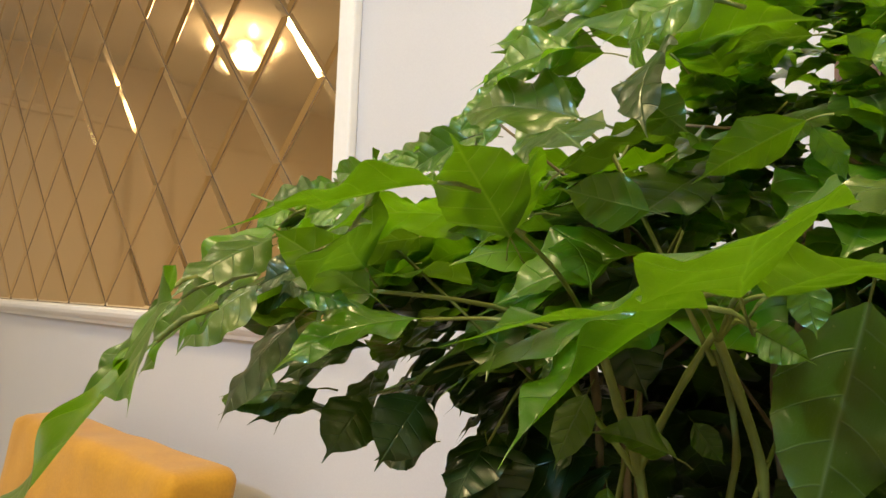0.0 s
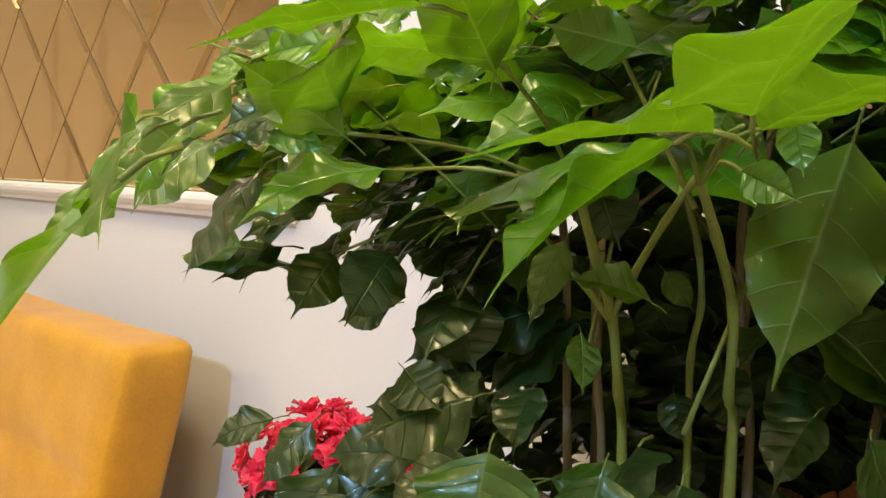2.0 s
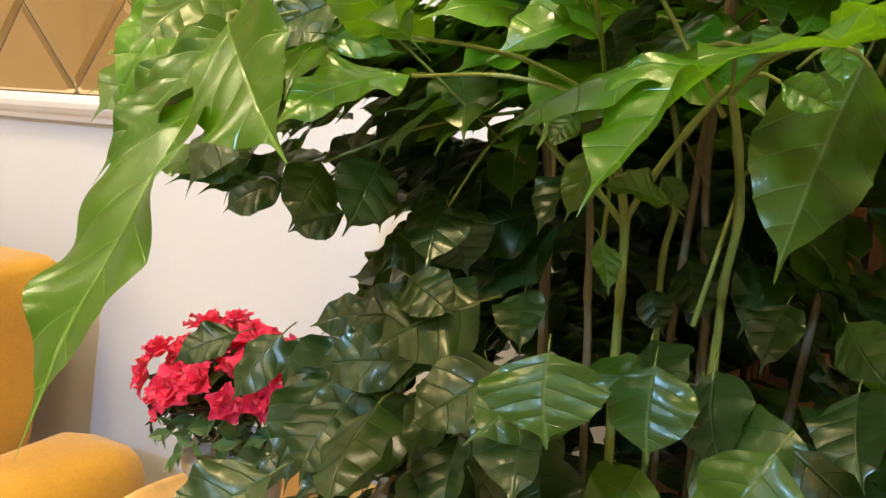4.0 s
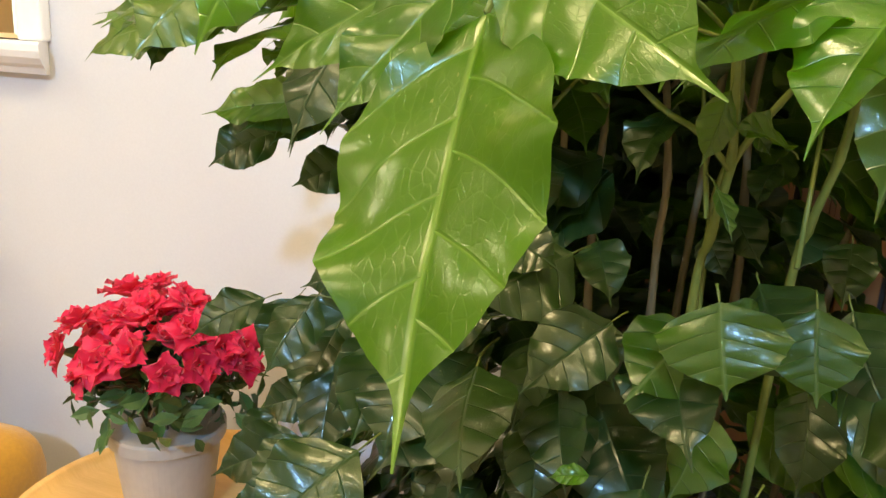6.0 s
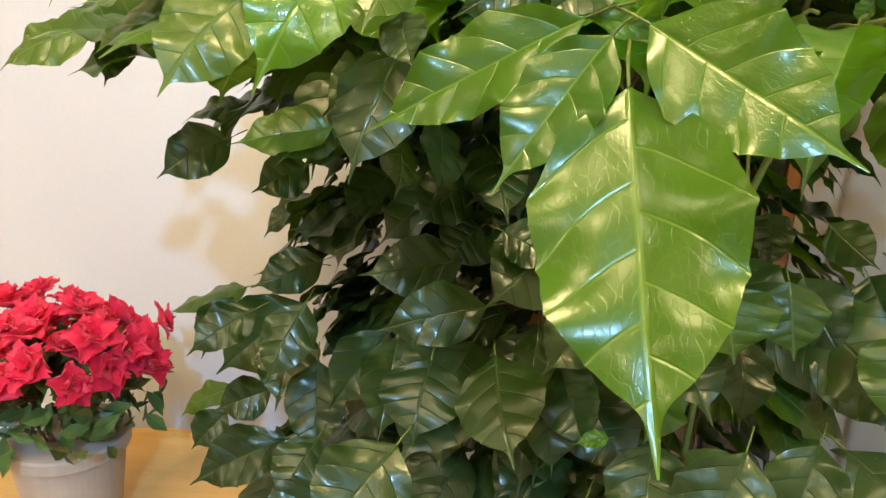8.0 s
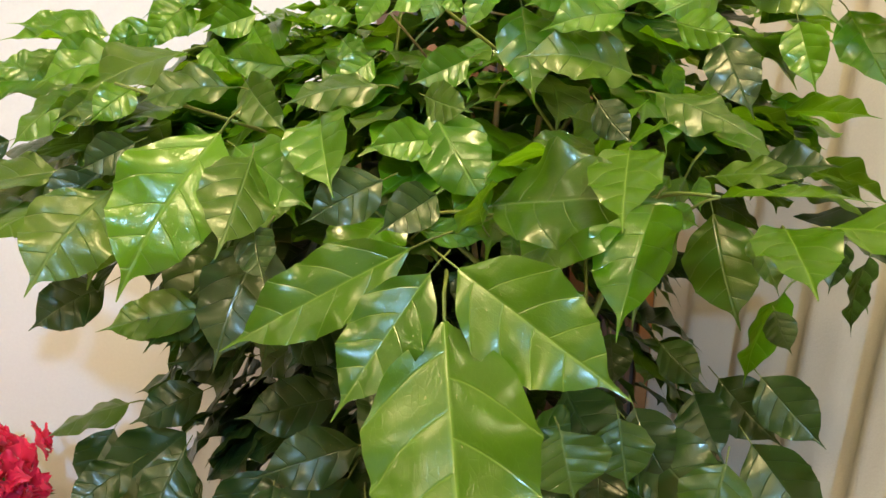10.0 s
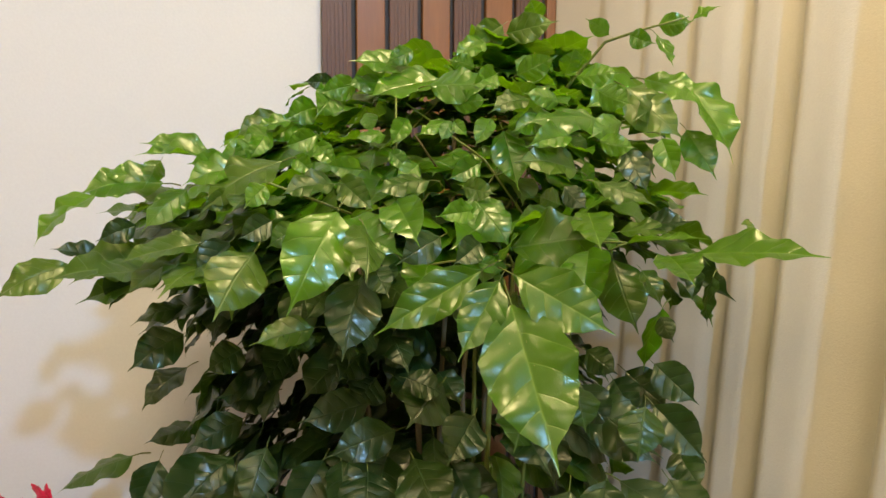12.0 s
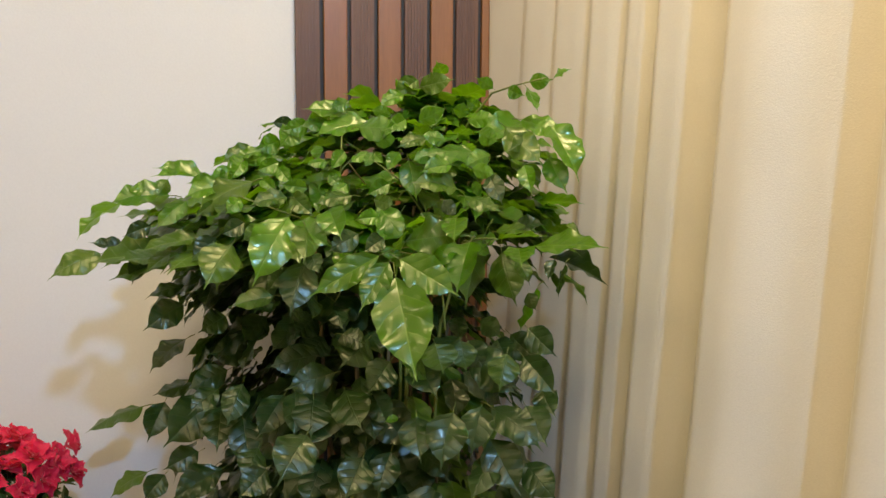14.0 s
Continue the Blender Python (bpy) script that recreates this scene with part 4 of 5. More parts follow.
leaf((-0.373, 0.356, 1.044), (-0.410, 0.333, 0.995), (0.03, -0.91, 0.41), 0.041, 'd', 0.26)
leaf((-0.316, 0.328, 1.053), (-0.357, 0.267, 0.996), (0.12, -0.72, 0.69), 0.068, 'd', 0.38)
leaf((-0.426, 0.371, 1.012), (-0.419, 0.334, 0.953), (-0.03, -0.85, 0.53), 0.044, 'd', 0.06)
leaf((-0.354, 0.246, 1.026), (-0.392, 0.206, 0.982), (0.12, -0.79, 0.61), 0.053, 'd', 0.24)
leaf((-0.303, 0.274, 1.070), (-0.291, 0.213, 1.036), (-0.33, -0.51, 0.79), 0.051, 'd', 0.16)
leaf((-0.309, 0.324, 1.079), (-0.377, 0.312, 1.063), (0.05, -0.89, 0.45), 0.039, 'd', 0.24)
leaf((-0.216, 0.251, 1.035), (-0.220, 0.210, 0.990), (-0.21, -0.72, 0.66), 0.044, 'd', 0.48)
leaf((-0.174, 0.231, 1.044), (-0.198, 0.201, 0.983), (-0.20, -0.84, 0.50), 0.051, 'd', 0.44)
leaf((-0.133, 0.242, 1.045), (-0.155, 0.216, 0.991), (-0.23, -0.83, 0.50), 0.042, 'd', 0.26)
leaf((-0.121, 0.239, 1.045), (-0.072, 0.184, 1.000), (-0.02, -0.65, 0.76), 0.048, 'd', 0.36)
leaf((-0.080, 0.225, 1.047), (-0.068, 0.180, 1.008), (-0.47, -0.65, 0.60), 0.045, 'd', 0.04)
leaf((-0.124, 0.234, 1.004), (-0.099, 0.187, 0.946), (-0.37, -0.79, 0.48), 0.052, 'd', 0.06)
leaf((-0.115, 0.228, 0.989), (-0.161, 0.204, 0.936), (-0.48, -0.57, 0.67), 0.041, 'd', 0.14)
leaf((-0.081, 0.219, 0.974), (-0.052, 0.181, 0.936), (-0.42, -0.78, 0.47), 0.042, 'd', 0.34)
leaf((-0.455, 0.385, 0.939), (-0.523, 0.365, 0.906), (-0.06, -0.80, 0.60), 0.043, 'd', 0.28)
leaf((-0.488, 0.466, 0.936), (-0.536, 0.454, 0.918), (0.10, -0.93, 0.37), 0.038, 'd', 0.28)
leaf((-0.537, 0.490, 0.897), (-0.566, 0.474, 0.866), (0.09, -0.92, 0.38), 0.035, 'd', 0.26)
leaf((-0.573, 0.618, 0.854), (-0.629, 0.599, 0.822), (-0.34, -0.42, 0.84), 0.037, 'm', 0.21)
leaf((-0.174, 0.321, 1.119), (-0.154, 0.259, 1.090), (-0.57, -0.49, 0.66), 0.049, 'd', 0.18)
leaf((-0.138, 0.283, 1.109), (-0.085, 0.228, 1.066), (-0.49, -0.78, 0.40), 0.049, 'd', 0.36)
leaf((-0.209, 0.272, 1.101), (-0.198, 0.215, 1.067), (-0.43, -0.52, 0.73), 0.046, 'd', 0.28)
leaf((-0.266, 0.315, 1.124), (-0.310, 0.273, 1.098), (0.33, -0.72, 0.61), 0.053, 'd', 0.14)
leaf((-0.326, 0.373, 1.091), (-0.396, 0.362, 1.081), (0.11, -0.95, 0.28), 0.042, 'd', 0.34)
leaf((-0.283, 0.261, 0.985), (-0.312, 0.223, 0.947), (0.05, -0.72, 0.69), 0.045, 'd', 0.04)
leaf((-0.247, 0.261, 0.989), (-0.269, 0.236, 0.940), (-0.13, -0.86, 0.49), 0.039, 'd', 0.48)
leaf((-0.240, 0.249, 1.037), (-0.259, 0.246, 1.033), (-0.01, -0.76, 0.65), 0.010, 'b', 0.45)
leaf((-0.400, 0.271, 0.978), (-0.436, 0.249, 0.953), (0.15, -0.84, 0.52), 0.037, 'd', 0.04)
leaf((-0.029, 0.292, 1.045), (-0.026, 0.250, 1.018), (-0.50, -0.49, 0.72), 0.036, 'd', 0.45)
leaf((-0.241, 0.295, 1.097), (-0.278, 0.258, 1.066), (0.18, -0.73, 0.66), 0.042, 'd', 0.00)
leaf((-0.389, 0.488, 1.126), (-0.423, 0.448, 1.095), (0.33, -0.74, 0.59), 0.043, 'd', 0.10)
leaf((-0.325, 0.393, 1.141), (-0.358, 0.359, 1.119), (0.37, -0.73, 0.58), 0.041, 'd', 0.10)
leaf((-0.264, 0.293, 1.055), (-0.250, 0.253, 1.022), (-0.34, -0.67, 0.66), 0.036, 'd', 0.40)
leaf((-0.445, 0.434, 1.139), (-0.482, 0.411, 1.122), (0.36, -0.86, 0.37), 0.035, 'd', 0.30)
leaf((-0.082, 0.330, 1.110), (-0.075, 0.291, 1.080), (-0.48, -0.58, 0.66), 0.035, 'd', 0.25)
leaf((-0.084, 0.357, 1.455), (-0.111, 0.354, 1.469), (-0.10, -0.93, -0.36), 0.018, 'b', 0.10)
leaf((-0.064, 0.351, 1.455), (-0.047, 0.329, 1.444), (-0.79, -0.61, 0.01), 0.020, 'b', 0.47)
leaf((-0.036, 0.345, 1.465), (-0.010, 0.323, 1.467), (-0.61, -0.77, -0.17), 0.023, 'b', 0.11)
leaf((-0.004, 0.336, 1.469), (0.016, 0.319, 1.481), (-0.67, -0.30, 0.68), 0.016, 'b', 0.44)
leaf((-0.039, 0.345, 1.457), (-0.031, 0.323, 1.422), (0.35, -0.76, 0.55), 0.023, 'b', 0.00)
leaf((-0.105, 0.359, 1.428), (-0.127, 0.350, 1.440), (0.09, -0.86, -0.50), 0.017, 'b', 0.46)
leaf((-0.187, 0.182, 1.291), (-0.209, 0.114, 1.269), (-0.35, -0.40, 0.85), 0.030, 'b', 0.39, HERO)
leaf((-0.188, 0.222, 1.276), (-0.172, 0.172, 1.304), (-0.30, -0.35, 0.88), 0.034, 'b', 0.32, HERO)
leaf((-0.188, 0.222, 1.276), (-0.167, 0.216, 1.312), (-0.79, 0.32, 0.52), 0.021, 'b', 0.40)
leaf((-0.205, 0.230, 1.283), (-0.250, 0.181, 1.275), (-0.32, 0.14, 0.94), 0.034, 'b', 0.33)
leaf((-0.247, 0.204, 1.253), (-0.254, 0.157, 1.277), (-0.73, 0.39, 0.56), 0.027, 'b', 0.19, HERO)
leaf((-0.290, 0.275, 1.242), (-0.318, 0.205, 1.213), (0.14, -0.43, 0.89), 0.040, 'b', 0.23)
leaf((-0.086, 0.192, 1.255), (-0.037, 0.096, 1.262), (-0.40, -0.25, 0.88), 0.044, 'b', 0.32, HERO)
leaf((-0.101, 0.205, 1.252), (-0.127, 0.126, 1.240), (-0.30, -0.45, 0.84), 0.036, 'b', 0.31, HERO)
leaf((-0.108, 0.263, 1.257), (-0.052, 0.205, 1.264), (0.03, 0.15, 0.99), 0.040, 'b', 0.30, HERO)
leaf((-0.129, 0.286, 1.265), (-0.136, 0.284, 1.252), (-0.40, 0.91, 0.08), 0.014, 'b', 0.25)
leaf((-0.108, 0.294, 1.264), (-0.104, 0.297, 1.242), (-0.32, 0.95, 0.07), 0.015, 'b', 0.14)
leaf((-0.142, 0.270, 1.253), (-0.178, 0.208, 1.193), (-0.43, -0.48, 0.76), 0.047, 'b', 0.39)
leaf((-0.159, 0.295, 1.258), (-0.224, 0.223, 1.211), (-0.21, -0.40, 0.89), 0.054, 'b', 0.17)
leaf((-0.099, 0.339, 1.257), (-0.124, 0.343, 1.151), (-0.25, 0.96, 0.09), 0.058, 'm', 0.39)
leaf((-0.201, 0.294, 1.212), (-0.210, 0.283, 1.178), (0.44, -0.88, 0.17), 0.018, 'm', 0.14)
leaf((-0.127, 0.299, 1.244), (-0.104, 0.297, 1.233), (-0.01, -0.99, 0.17), 0.016, 'b', 0.39)
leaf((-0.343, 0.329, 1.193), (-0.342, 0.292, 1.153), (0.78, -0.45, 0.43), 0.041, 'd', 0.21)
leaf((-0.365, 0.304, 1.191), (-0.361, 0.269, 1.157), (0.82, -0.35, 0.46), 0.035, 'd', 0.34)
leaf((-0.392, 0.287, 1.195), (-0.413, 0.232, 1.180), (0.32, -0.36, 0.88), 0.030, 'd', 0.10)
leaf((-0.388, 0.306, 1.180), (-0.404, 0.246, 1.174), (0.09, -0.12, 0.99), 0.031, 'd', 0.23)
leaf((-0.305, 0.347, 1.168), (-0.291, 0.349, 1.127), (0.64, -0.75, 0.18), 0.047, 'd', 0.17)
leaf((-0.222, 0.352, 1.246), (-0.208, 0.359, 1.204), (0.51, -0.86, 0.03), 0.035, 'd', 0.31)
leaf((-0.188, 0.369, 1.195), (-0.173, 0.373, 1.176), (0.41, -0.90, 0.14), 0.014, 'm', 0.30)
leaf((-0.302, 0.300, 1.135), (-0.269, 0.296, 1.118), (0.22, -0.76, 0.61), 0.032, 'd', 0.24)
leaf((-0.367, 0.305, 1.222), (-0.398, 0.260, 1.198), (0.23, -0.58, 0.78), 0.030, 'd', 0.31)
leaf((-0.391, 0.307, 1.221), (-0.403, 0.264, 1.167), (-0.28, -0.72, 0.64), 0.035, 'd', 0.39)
leaf((-0.029, 0.196, 1.279), (-0.061, 0.157, 1.271), (0.22, -0.87, 0.44), 0.016, 'm', 0.13)
leaf((-0.190, 0.284, 1.363), (-0.229, 0.253, 1.363), (-0.46, 0.58, 0.68), 0.025, 'b', 0.27, HERO)
leaf((-0.176, 0.315, 1.369), (-0.217, 0.273, 1.401), (-0.00, 0.61, 0.79), 0.033, 'b', 0.30, HERO)
leaf((-0.172, 0.297, 1.359), (-0.111, 0.321, 1.370), (-0.19, 0.03, 0.98), 0.033, 'b', 0.29)
leaf((-0.100, 0.274, 1.318), (-0.141, 0.272, 1.299), (-0.38, 0.50, 0.77), 0.023, 'b', 0.18, HERO)
leaf((-0.165, 0.283, 1.291), (-0.196, 0.261, 1.300), (-0.53, 0.83, 0.19), 0.024, 'b', 0.36, HERO)
leaf((-0.222, 0.301, 1.317), (-0.170, 0.327, 1.342), (-0.41, -0.05, 0.91), 0.032, 'm', 0.17)
leaf((-0.202, 0.328, 1.358), (-0.180, 0.347, 1.336), (-0.45, 0.85, 0.28), 0.025, 'b', 0.35, HERO)
leaf((-0.121, 0.339, 1.371), (-0.160, 0.326, 1.363), (-0.25, 0.15, 0.96), 0.021, 'm', 0.24)
leaf((-0.109, 0.344, 1.370), (-0.086, 0.355, 1.354), (0.11, 0.74, 0.67), 0.015, 'b', 0.14)
leaf((-0.118, 0.331, 1.329), (-0.107, 0.339, 1.304), (0.09, 0.94, 0.34), 0.014, 'b', 0.35)
leaf((-0.358, 0.455, 1.409), (-0.398, 0.424, 1.400), (-0.24, 0.02, 0.97), 0.026, 'b', 0.12)
leaf((-0.371, 0.445, 1.404), (-0.399, 0.430, 1.377), (-0.66, -0.09, 0.74), 0.021, 'b', 0.34)
leaf((-0.351, 0.461, 1.407), (-0.341, 0.475, 1.384), (0.02, 0.85, 0.53), 0.014, 'b', 0.28)
leaf((-0.230, 0.350, 1.273), (-0.220, 0.357, 1.235), (-0.52, 0.85, 0.02), 0.027, 'd', 0.36)
leaf((-0.328, 0.306, 1.288), (-0.366, 0.262, 1.266), (-0.68, 0.25, 0.69), 0.031, 'm', 0.34)
leaf((-0.370, 0.336, 1.273), (-0.397, 0.303, 1.253), (-0.81, 0.42, 0.40), 0.024, 'm', 0.22)
leaf((-0.354, 0.224, 1.281), (-0.362, 0.171, 1.244), (0.53, -0.54, 0.66), 0.033, 'm', 0.14)
leaf((-0.200, 0.279, 1.106), (-0.228, 0.227, 1.085), (0.33, -0.57, 0.75), 0.043, 'm', 0.18)
leaf((-0.200, 0.291, 1.105), (-0.148, 0.310, 1.105), (0.24, -0.65, 0.72), 0.026, 'm', 0.10)
leaf((-0.196, 0.238, 1.131), (-0.189, 0.225, 1.095), (0.05, -0.70, 0.72), 0.051, 'm', 0.30)
leaf((-0.157, 0.258, 1.128), (-0.153, 0.245, 1.090), (-0.04, -0.70, 0.71), 0.038, 'm', 0.13)
leaf((-0.106, 0.226, 1.116), (-0.121, 0.210, 1.073), (-0.13, -0.65, 0.75), 0.040, 'm', 0.15)
leaf((-0.315, 0.388, 1.112), (-0.339, 0.373, 1.089), (0.24, -0.70, 0.67), 0.043, 'd', 0.17)
leaf((-0.278, 0.301, 1.078), (-0.284, 0.279, 1.034), (0.19, -0.64, 0.75), 0.026, 'd', 0.22)
leaf((-0.362, 0.307, 1.061), (-0.368, 0.267, 1.013), (0.31, -0.58, 0.75), 0.039, 'd', 0.31)
leaf((-0.257, 0.311, 1.092), (-0.236, 0.302, 1.057), (0.13, -0.67, 0.73), 0.030, 'd', 0.23)
leaf((-0.272, 0.288, 1.045), (-0.267, 0.264, 1.000), (0.16, -0.60, 0.79), 0.033, 'd', 0.25)
leaf((-0.409, 0.297, 0.996), (-0.428, 0.265, 0.966), (0.35, -0.51, 0.79), 0.036, 'd', 0.13)
leaf((-0.456, 0.330, 1.066), (-0.493, 0.304, 1.042), (0.26, -0.63, 0.73), 0.029, 'd', 0.20)
leaf((-0.426, 0.340, 1.068), (-0.447, 0.312, 1.021), (0.21, -0.64, 0.74), 0.036, 'd', 0.16)
leaf((-0.340, 0.296, 1.054), (-0.347, 0.263, 1.014), (0.08, -0.62, 0.78), 0.051, 'd', 0.32)
leaf((-0.313, 0.362, 1.174), (-0.299, 0.312, 1.135), (0.22, -0.56, 0.80), 0.040, 'd', 0.14)
leaf((-0.304, 0.352, 1.123), (-0.278, 0.316, 1.098), (-0.09, -0.61, 0.79), 0.036, 'd', 0.40)
leaf((-0.258, 0.358, 1.122), (-0.244, 0.323, 1.095), (-0.00, -0.62, 0.78), 0.030, 'd', 0.26)
leaf((-0.226, 0.357, 1.199), (-0.239, 0.323, 1.162), (-0.45, -0.57, 0.68), 0.029, 'd', 0.25)
leaf((-0.185, 0.443, 1.137), (-0.163, 0.423, 1.103), (-0.14, -0.89, 0.43), 0.031, 'd', 0.10)
leaf((-0.134, 0.462, 1.136), (-0.146, 0.413, 1.101), (0.10, -0.60, 0.80), 0.036, 'd', 0.40)
leaf((-0.199, 0.413, 1.122), (-0.184, 0.398, 1.098), (-0.09, -0.88, 0.47), 0.022, 'd', 0.06)
leaf((-0.283, 0.391, 1.159), (-0.285, 0.370, 1.132), (0.30, -0.76, 0.58), 0.019, 'd', 0.10)
leaf((-0.170, 0.319, 1.186), (-0.201, 0.296, 1.195), (0.49, -0.31, 0.82), 0.022, 'm', 0.29)
leaf((-0.202, 0.314, 1.168), (-0.191, 0.299, 1.143), (0.75, -0.38, 0.54), 0.017, 'm', 0.06)
leaf((-0.215, 0.303, 1.227), (-0.222, 0.287, 1.209), (0.35, -0.75, 0.56), 0.014, 'm', 0.34)
leaf((-0.162, 0.459, 1.163), (-0.171, 0.435, 1.136), (-0.31, -0.64, 0.70), 0.021, 'd', 0.30)
leaf((-0.121, 0.399, 1.129), (-0.127, 0.364, 1.098), (-0.03, -0.66, 0.75), 0.029, 'd', 0.30)
leaf((-0.239, 0.422, 1.130), (-0.224, 0.409, 1.109), (0.30, -0.73, 0.61), 0.016, 'd', 0.30)
SPRIG = [(-0.116, 0.420, 1.384), (-0.104, 0.401, 1.412), (-0.081, 0.370, 1.450), (-0.056, 0.350, 1.459), (-0.034, 0.331, 1.465), (-0.020, 0.316, 1.469)]


# canes that fork under the crown, and branches that carry it
def cane(mat, r, *pts, rooted=True):
    pts = [Vector(p) for p in pts]
    if rooted:
        p = pts[0]
        foot = Vector((AX + 0.45 * (p.x - AX), AY + 0.45 * (p.y - AY), 0.345))
        pts = [foot, foot.lerp(p, 0.55) + Vector((0.006, -0.004, 0))] + pts
    bm = bmesh.new()
    fine, rad = [], []
    for k, (a, b) in enumerate(zip(pts, pts[1:])):
        before, after = pts[max(k - 1, 0)], pts[min(k + 2, len(pts) - 1)]
        for i in range(4):
            f = i / 4
            m0, m1 = (b - before) / 2, (after - a) / 2
            fine.append((2 * f ** 3 - 3 * f * f + 1) * a + (f ** 3 - 2 * f * f + f) * m0 + (3 * f * f - 2 * f ** 3) * b + (f ** 3 - f * f) * m1)
            rad.append(0.85 * r * (1.15 - 0.3 * (k + f) / len(pts)) * (1.22 if i == 0 else 1))
    fine.append(pts[-1])
    rad.append(r * 0.8)
    tube(bm, fine, rad, 9)
    part("stem", bm, mat, plant, smooth=True)
    return pts[-1]


tops = [cane(M_STEM, 0.0027, (-0.153, 0.382, 1.087), (-0.150, 0.364, 1.140), (-0.144, 0.347, 1.181), (-0.145, 0.324, 1.217), (-0.148, 0.311, 1.239)),
        cane(M_STEM, 0.0028, (-0.203, 0.365, 1.077), (-0.199, 0.348, 1.133), (-0.195, 0.329, 1.176), (-0.198, 0.316, 1.205), (-0.201, 0.304, 1.233)),
        cane(M_STEM, 0.0020, (-0.195, 0.329, 1.175), (-0.184, 0.327, 1.196), (-0.166, 0.320, 1.223), (-0.149, 0.310, 1.242), rooted=False),
        cane(M_STEM, 0.0018, (-0.195, 0.329, 1.173), (-0.212, 0.329, 1.190), (-0.233, 0.339, 1.201), (-0.262, 0.350, 1.226), rooted=False),
        cane(M_BARK, 0.0026, (-0.225, 0.384, 1.065), (-0.226, 0.376, 1.122), (-0.225, 0.368, 1.161), (-0.233, 0.372, 1.220)),
        cane(M_STEM, 0.0024, (-0.197, 0.434, 1.059), (-0.197, 0.429, 1.138), (-0.191, 0.425, 1.172), (-0.191, 0.416, 1.205), (-0.194, 0.402, 1.233)),
        cane(M_BARK, 0.0030, (-0.173, 0.468, 1.057), (-0.177, 0.460, 1.137), (-0.181, 0.452, 1.211), (-0.17, 0.44, 1.33)),
        cane(M_BARK, 0.0030, (-0.265, 0.414, 1.045), (-0.268, 0.409, 1.143), (-0.267, 0.401, 1.196), (-0.29, 0.41, 1.30)),
        cane(M_BARK, 0.0034, (-0.21, 0.53, 1.0), (-0.20, 0.53, 1.2), (-0.19, 0.54, 1.36)),
        cane(M_BARK, 0.0034, (-0.30, 0.51, 1.0), (-0.31, 0.52, 1.2), (-0.33, 0.53, 1.32)),
        cane(M_BARK, 0.0032, (-0.12, 0.48, 1.0), (-0.10, 0.48, 1.2), (-0.08, 0.47, 1.33))]
# leaf stalks that meet at the forks
for a, b in (((-0.148, 0.311, 1.239), (-0.142, 0.270, 1.253)), ((-0.148, 0.311, 1.239), (-0.114, 0.262, 1.258)), ((-0.148, 0.311, 1.239), (-0.127, 0.299, 1.244)), ((-0.148, 0.311, 1.239), (-0.108, 0.263, 1.257)),
             ((-0.201, 0.304, 1.233), (-0.186, 0.222, 1.279)), ((-0.201, 0.304, 1.233), (-0.247, 0.206, 1.254)), ((-0.201, 0.304, 1.233), (-0.290, 0.275, 1.241)), ((-0.262, 0.350, 1.226), (-0.365, 0.305, 1.192)), ((-0.262, 0.350, 1.226), (-0.305, 0.347, 1.169))):
    cane(M_STEM, 0.0011, a, Vector(a).lerp(Vector(b), 0.5) + Vector((0, 0, 0.006)), b, rooted=False)
rnd = random.Random(23)
for n in range(22):
    t0 = rnd.choice(tops)
    f = rnd.uniform(0.85, 1.0)
    s = Vector((AX + (t0.x - AX) * f, AY + (t0.y - AY) * f, 0.345 + f * (t0.z - 0.345)))
    q = rnd.uniform(0, 2 * math.pi)
    reach = rnd.uniform(0.10, 0.24)
    e = s + Vector((reach * math.cos(q), reach * math.sin(q), rnd.uniform(0.06, 0.20)))
    e.z = min(e.z, 1.46 - 1.6 * max(0, reach - 0.1))
    dq = (q - math.atan2(-AY, -AX) + math.pi) % (2 * math.pi) - math.pi
    if abs(dq) < 1.1 or e.x < -0.46 or (e - Vector((0, 0, 1.24))).length < 0.44:
        continue
    bm = bmesh.new()
    mid = (s + e) / 2 + Vector((0, 0, 0.025))
    tube(bm, [s, mid, e], [0.0015, 0.0012, 0.0008], 6)
    part("branch", bm, M_STEM if n % 3 else M_BARK, plant, smooth=True)

bm = bmesh.new()
tube(bm, SPRIG, [0.0022, 0.0019, 0.0015, 0.0012, 0.0010, 0.0007], 6)
part("branch", bm, M_STEM, plant, smooth=True)

# the leaves inside and behind: five-fingered sprays over the crown
CX, CY = -0.22, 0.50
PROFILE = [(0.55, 0.25), (0.80, 0.27), (1.00, 0.28), (1.10, 0.27), (1.20, 0.29), (1.26, 0.31), (1.30, 0.29), (1.34, 0.25), (1.38, 0.18), (1.42, 0.09), (1.445, 0.02)]


def radius(z):
    for (z0, r0), (z1, r1) in zip(PROFILE, PROFILE[1:]):
        if z0 <= z <= z1:
            return r0 + (r1 - r0) * (z - z0) / (z1 - z0)
    return 0.2


FILL = {}
for key, mat in KINDS.items():
    for n, (dr, fo, wa) in enumerate(((0.35, 0.14, 1.0), (0.65, -0.12, 1.0), (0.45, 0.28, 1.2))):
        me = blade(30 + n, dr, fo, wa, nx=8, ny=24, petiole=False)
        me.materials.append(mat)
        FILL[key, n] = me
fill_bm = {k: bmesh.new() for k in KINDS}
rnd = random.Random(77)
sprays = 0
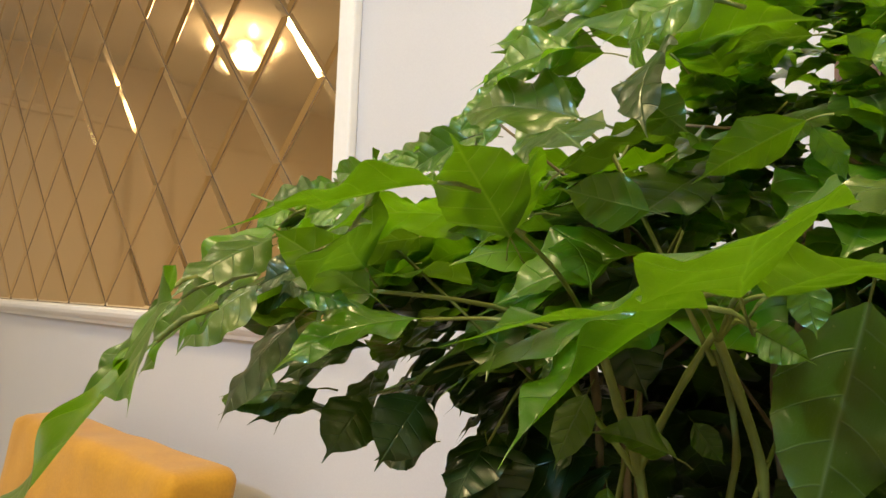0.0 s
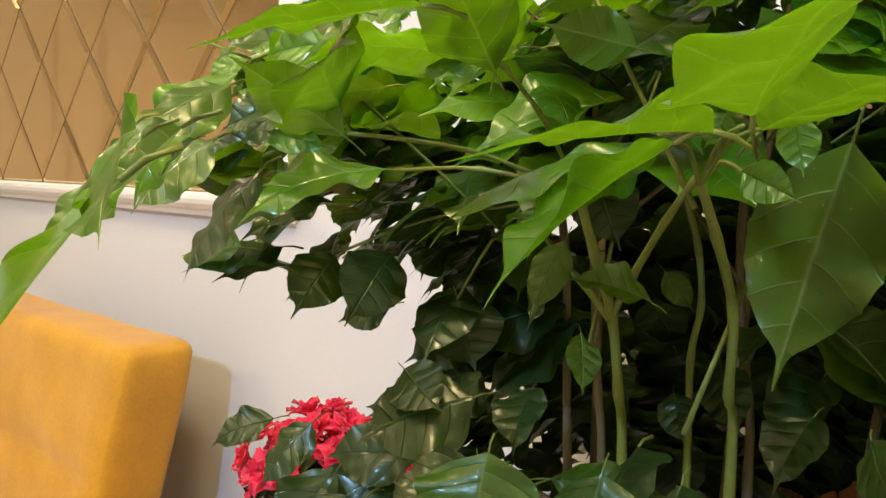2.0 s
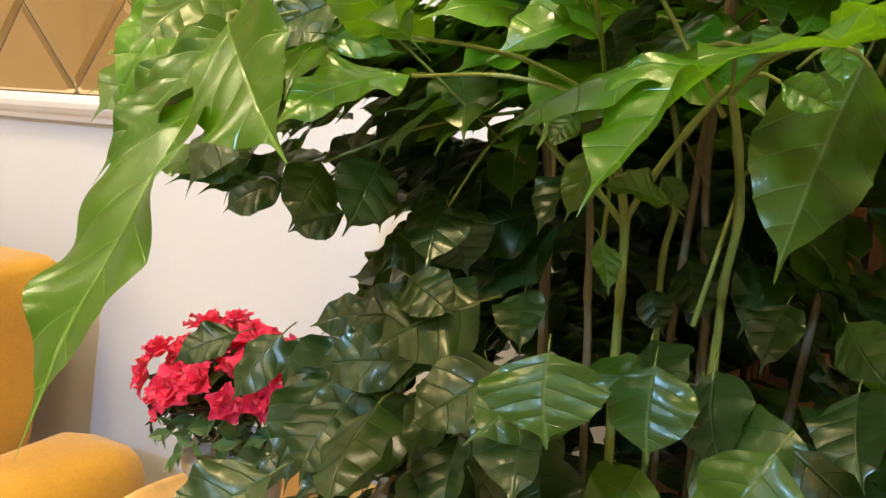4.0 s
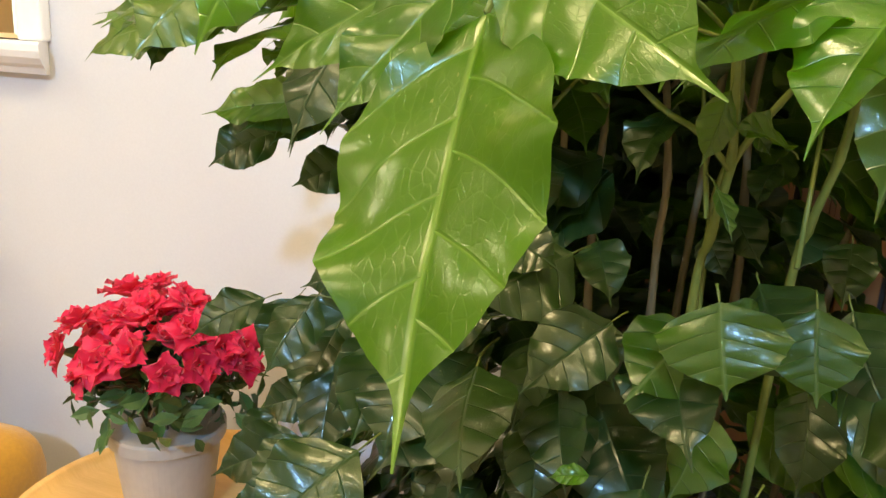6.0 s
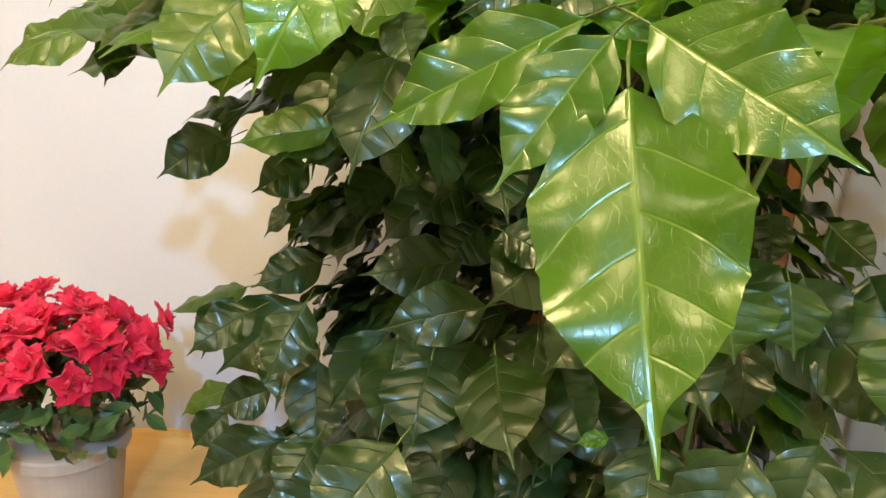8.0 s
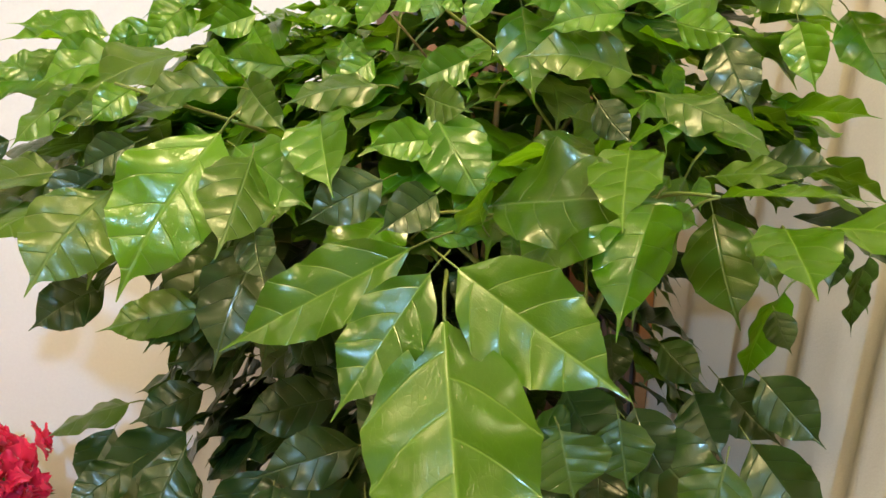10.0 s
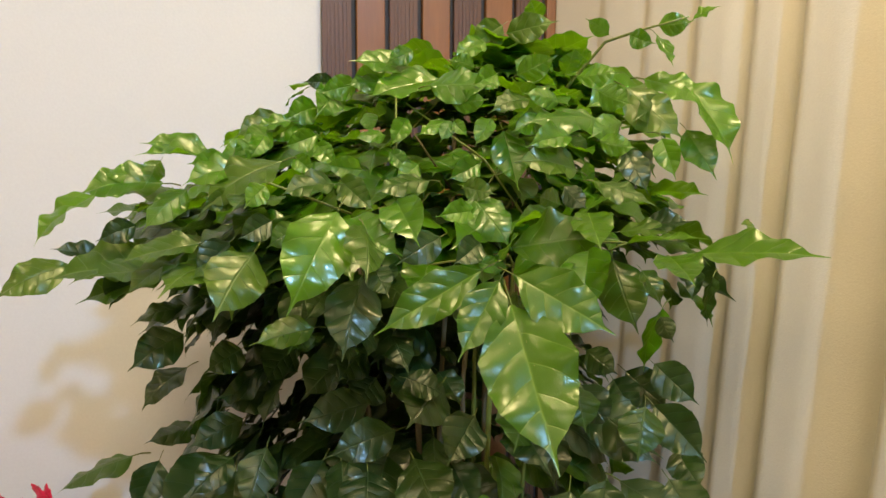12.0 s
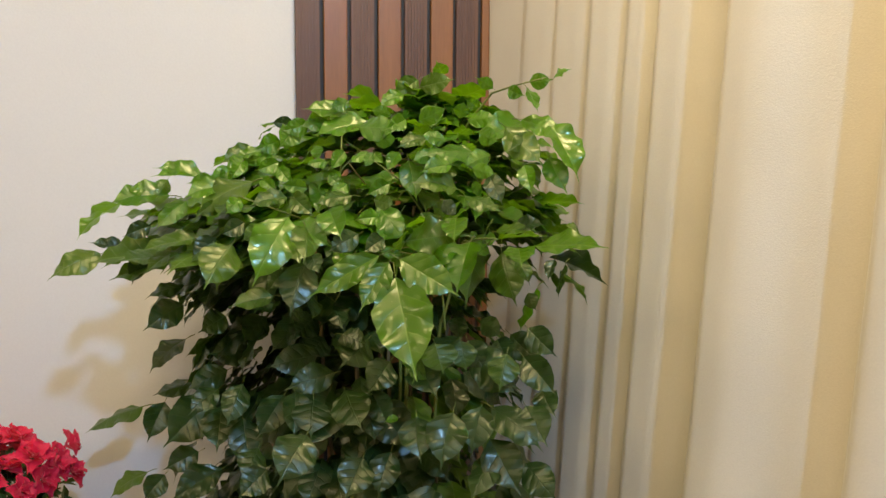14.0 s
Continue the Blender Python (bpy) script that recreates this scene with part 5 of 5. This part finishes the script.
# the bare side towards the wall: foliage keeps to the right of these lines, between two heights
BARE = [(-0.013, 0.011, -0.705, 0.709, 0.90, 1.14),
        (-0.054, -0.023, -0.677, 0.736, 1.00, 1.13),
        (-0.248, -0.083, -0.369, 0.929, 1.02, 1.13),
        (-0.248, -0.083, -0.456, 0.890, 0.60, 1.02),
        (-0.274, -0.112, -0.367, 0.930, 1.00, 1.12),
        (0.000, 0.000, -0.774, 0.633, 1.14, 1.20)]
WIN = math.atan2(-CY, -CX)
while sprays < 860:
    z = rnd.uniform(0.60, 1.30) if sprays % 5 > 1 else rnd.uniform(1.18, 1.44)
    q = rnd.uniform(0, 2 * math.pi)
    if sprays % 8 == 0:
        z, q = rnd.uniform(1.02, 1.30), WIN + math.pi + rnd.uniform(-1.3, 1.3)
    f = rnd.uniform(0.30, 0.97)
    r = radius(z) * f
    dq = (q - WIN + math.pi) % (2 * math.pi) - math.pi
    # the near side is open under the crown, so that the canes show
    if 1.08 < z < 1.29 and -1.0 < dq < 0.75 and r > 0.10:
        continue
    if z > 1.15 and -1.2 < dq < 0.9 and f > 0.62:
        continue
    sprays += 1
    c = Vector((CX + 0.45 * max(0, z - 1.30) + r * math.cos(q), CY + r * math.sin(q), z))
    # Low sprays get the dark kind, whose colour carries some of the crown's shade.
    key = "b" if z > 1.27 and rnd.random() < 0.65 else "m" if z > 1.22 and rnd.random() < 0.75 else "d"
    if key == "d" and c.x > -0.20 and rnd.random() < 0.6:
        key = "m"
    small = rnd.uniform(0.6, 1.0) if z > 1.3 else rnd.uniform(0.85, 1.15)
    slope = 0.0 if z > 1.38 else -0.3 if z > 1.22 else -0.8
    for k in range(rnd.choice((3, 4, 5))):
        qq = q + rnd.uniform(-1.3, 1.3)
        d = Vector((math.cos(qq), math.sin(qq), slope + rnd.uniform(-0.5, 0.35))).normalized()
        length = 0.077 * small * rnd.uniform(0.75, 1.2)
        nrm = (Vector((0, 0, 1)) + 0.8 * Vector((math.cos(q), math.sin(q), 0)) * (1 if z < 1.3 else 0.3) + 0.4 * Vector((rnd.uniform(-1, 1), rnd.uniform(-1, 1), 0))).normalized()
        x = d.cross(nrm).normalized()
        b = c + d * 0.03
        m = Matrix.Translation(b) @ Matrix((x, d, x.cross(d))).transposed().to_4x4() @ Matrix.Diagonal((length * rnd.uniform(0.58, 0.74), length, length, 1))
        tipz = b + d * length
        if any(lo < p.z < hi and dx * (p.y - py) - dy * (p.x - px) > 0 for px, py, dx, dy, lo, hi in BARE for p in (b, tipz)):
            continue
        if any(p.z - 1.25 > (0.19 if p.x > -0.85 * p.y else 0.12) * math.hypot(p.x, p.y) and p.x < -0.56 * p.y for p in (b, tipz)):
            continue
        if z < 1.25 and b.x > -0.13 and rnd.random() < 0.58:
            continue
        if 1.08 < b.z < 1.24 and b.x < -0.27 and b.y < 0.62 and rnd.random() < 0.5:
            continue
        if z < 1.2 and tipz.x > 0.02:
            continue
        if tipz.x > 0.06 + 0.24 * (0.9 - tipz.y) or tipz.y > WY - 0.03 or (tipz - Vector((0, 0, 1.24))).length < (0.45 if tipz.z < 1.2 and tipz.y < 0.42 else 0.36):
            continue
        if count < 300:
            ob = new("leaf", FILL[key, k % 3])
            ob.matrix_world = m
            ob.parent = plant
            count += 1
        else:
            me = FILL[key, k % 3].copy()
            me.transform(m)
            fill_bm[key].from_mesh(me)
            bpy.data.meshes.remove(me)
for n in range(120):
    q, f = rnd.uniform(0, 2 * math.pi), rnd.uniform(0, 1) ** 0.6
    r = 0.25 * f
    c = Vector((CX + 0.05 + r * math.cos(q), CY - 0.03 + r * math.sin(q), 1.435 - 1.3 * r * r - 0.10 * r + rnd.uniform(-0.015, 0.012)))
    for k in range(rnd.choice((4, 5, 6))):
        qq = rnd.uniform(0, 2 * math.pi)
        d = Vector((math.cos(qq), math.sin(qq), rnd.uniform(-0.5, 0.35))).normalized()
        length = rnd.uniform(0.022, 0.044)
        x = d.cross(Vector((rnd.uniform(-0.4, 0.4), rnd.uniform(-0.4, 0.4), 1))).normalized()
        tipz = c + d * (length + 0.01)
        if any(p.z - 1.25 > (0.19 if p.x > -0.85 * p.y else 0.12) * math.hypot(p.x, p.y) and p.x < -0.56 * p.y for p in (c, tipz)):
            continue
        if 0.95 * (c.x - CX) - 0.31 * (c.y - CY) > 0.13:
            continue
        me = FILL["b", k % 3].copy()
        me.transform(Matrix.Translation(c + d * 0.01) @ Matrix((x, d, x.cross(d))).transposed().to_4x4() @ Matrix.Diagonal((length * 0.6, length, length, 1)))
        fill_bm["b"].from_mesh(me)
        bpy.data.meshes.remove(me)
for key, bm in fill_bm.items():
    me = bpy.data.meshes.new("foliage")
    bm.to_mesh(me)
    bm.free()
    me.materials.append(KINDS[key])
    ob = new("foliage", me)
    ob.parent = plant
    ob["kind"] = "stuff"
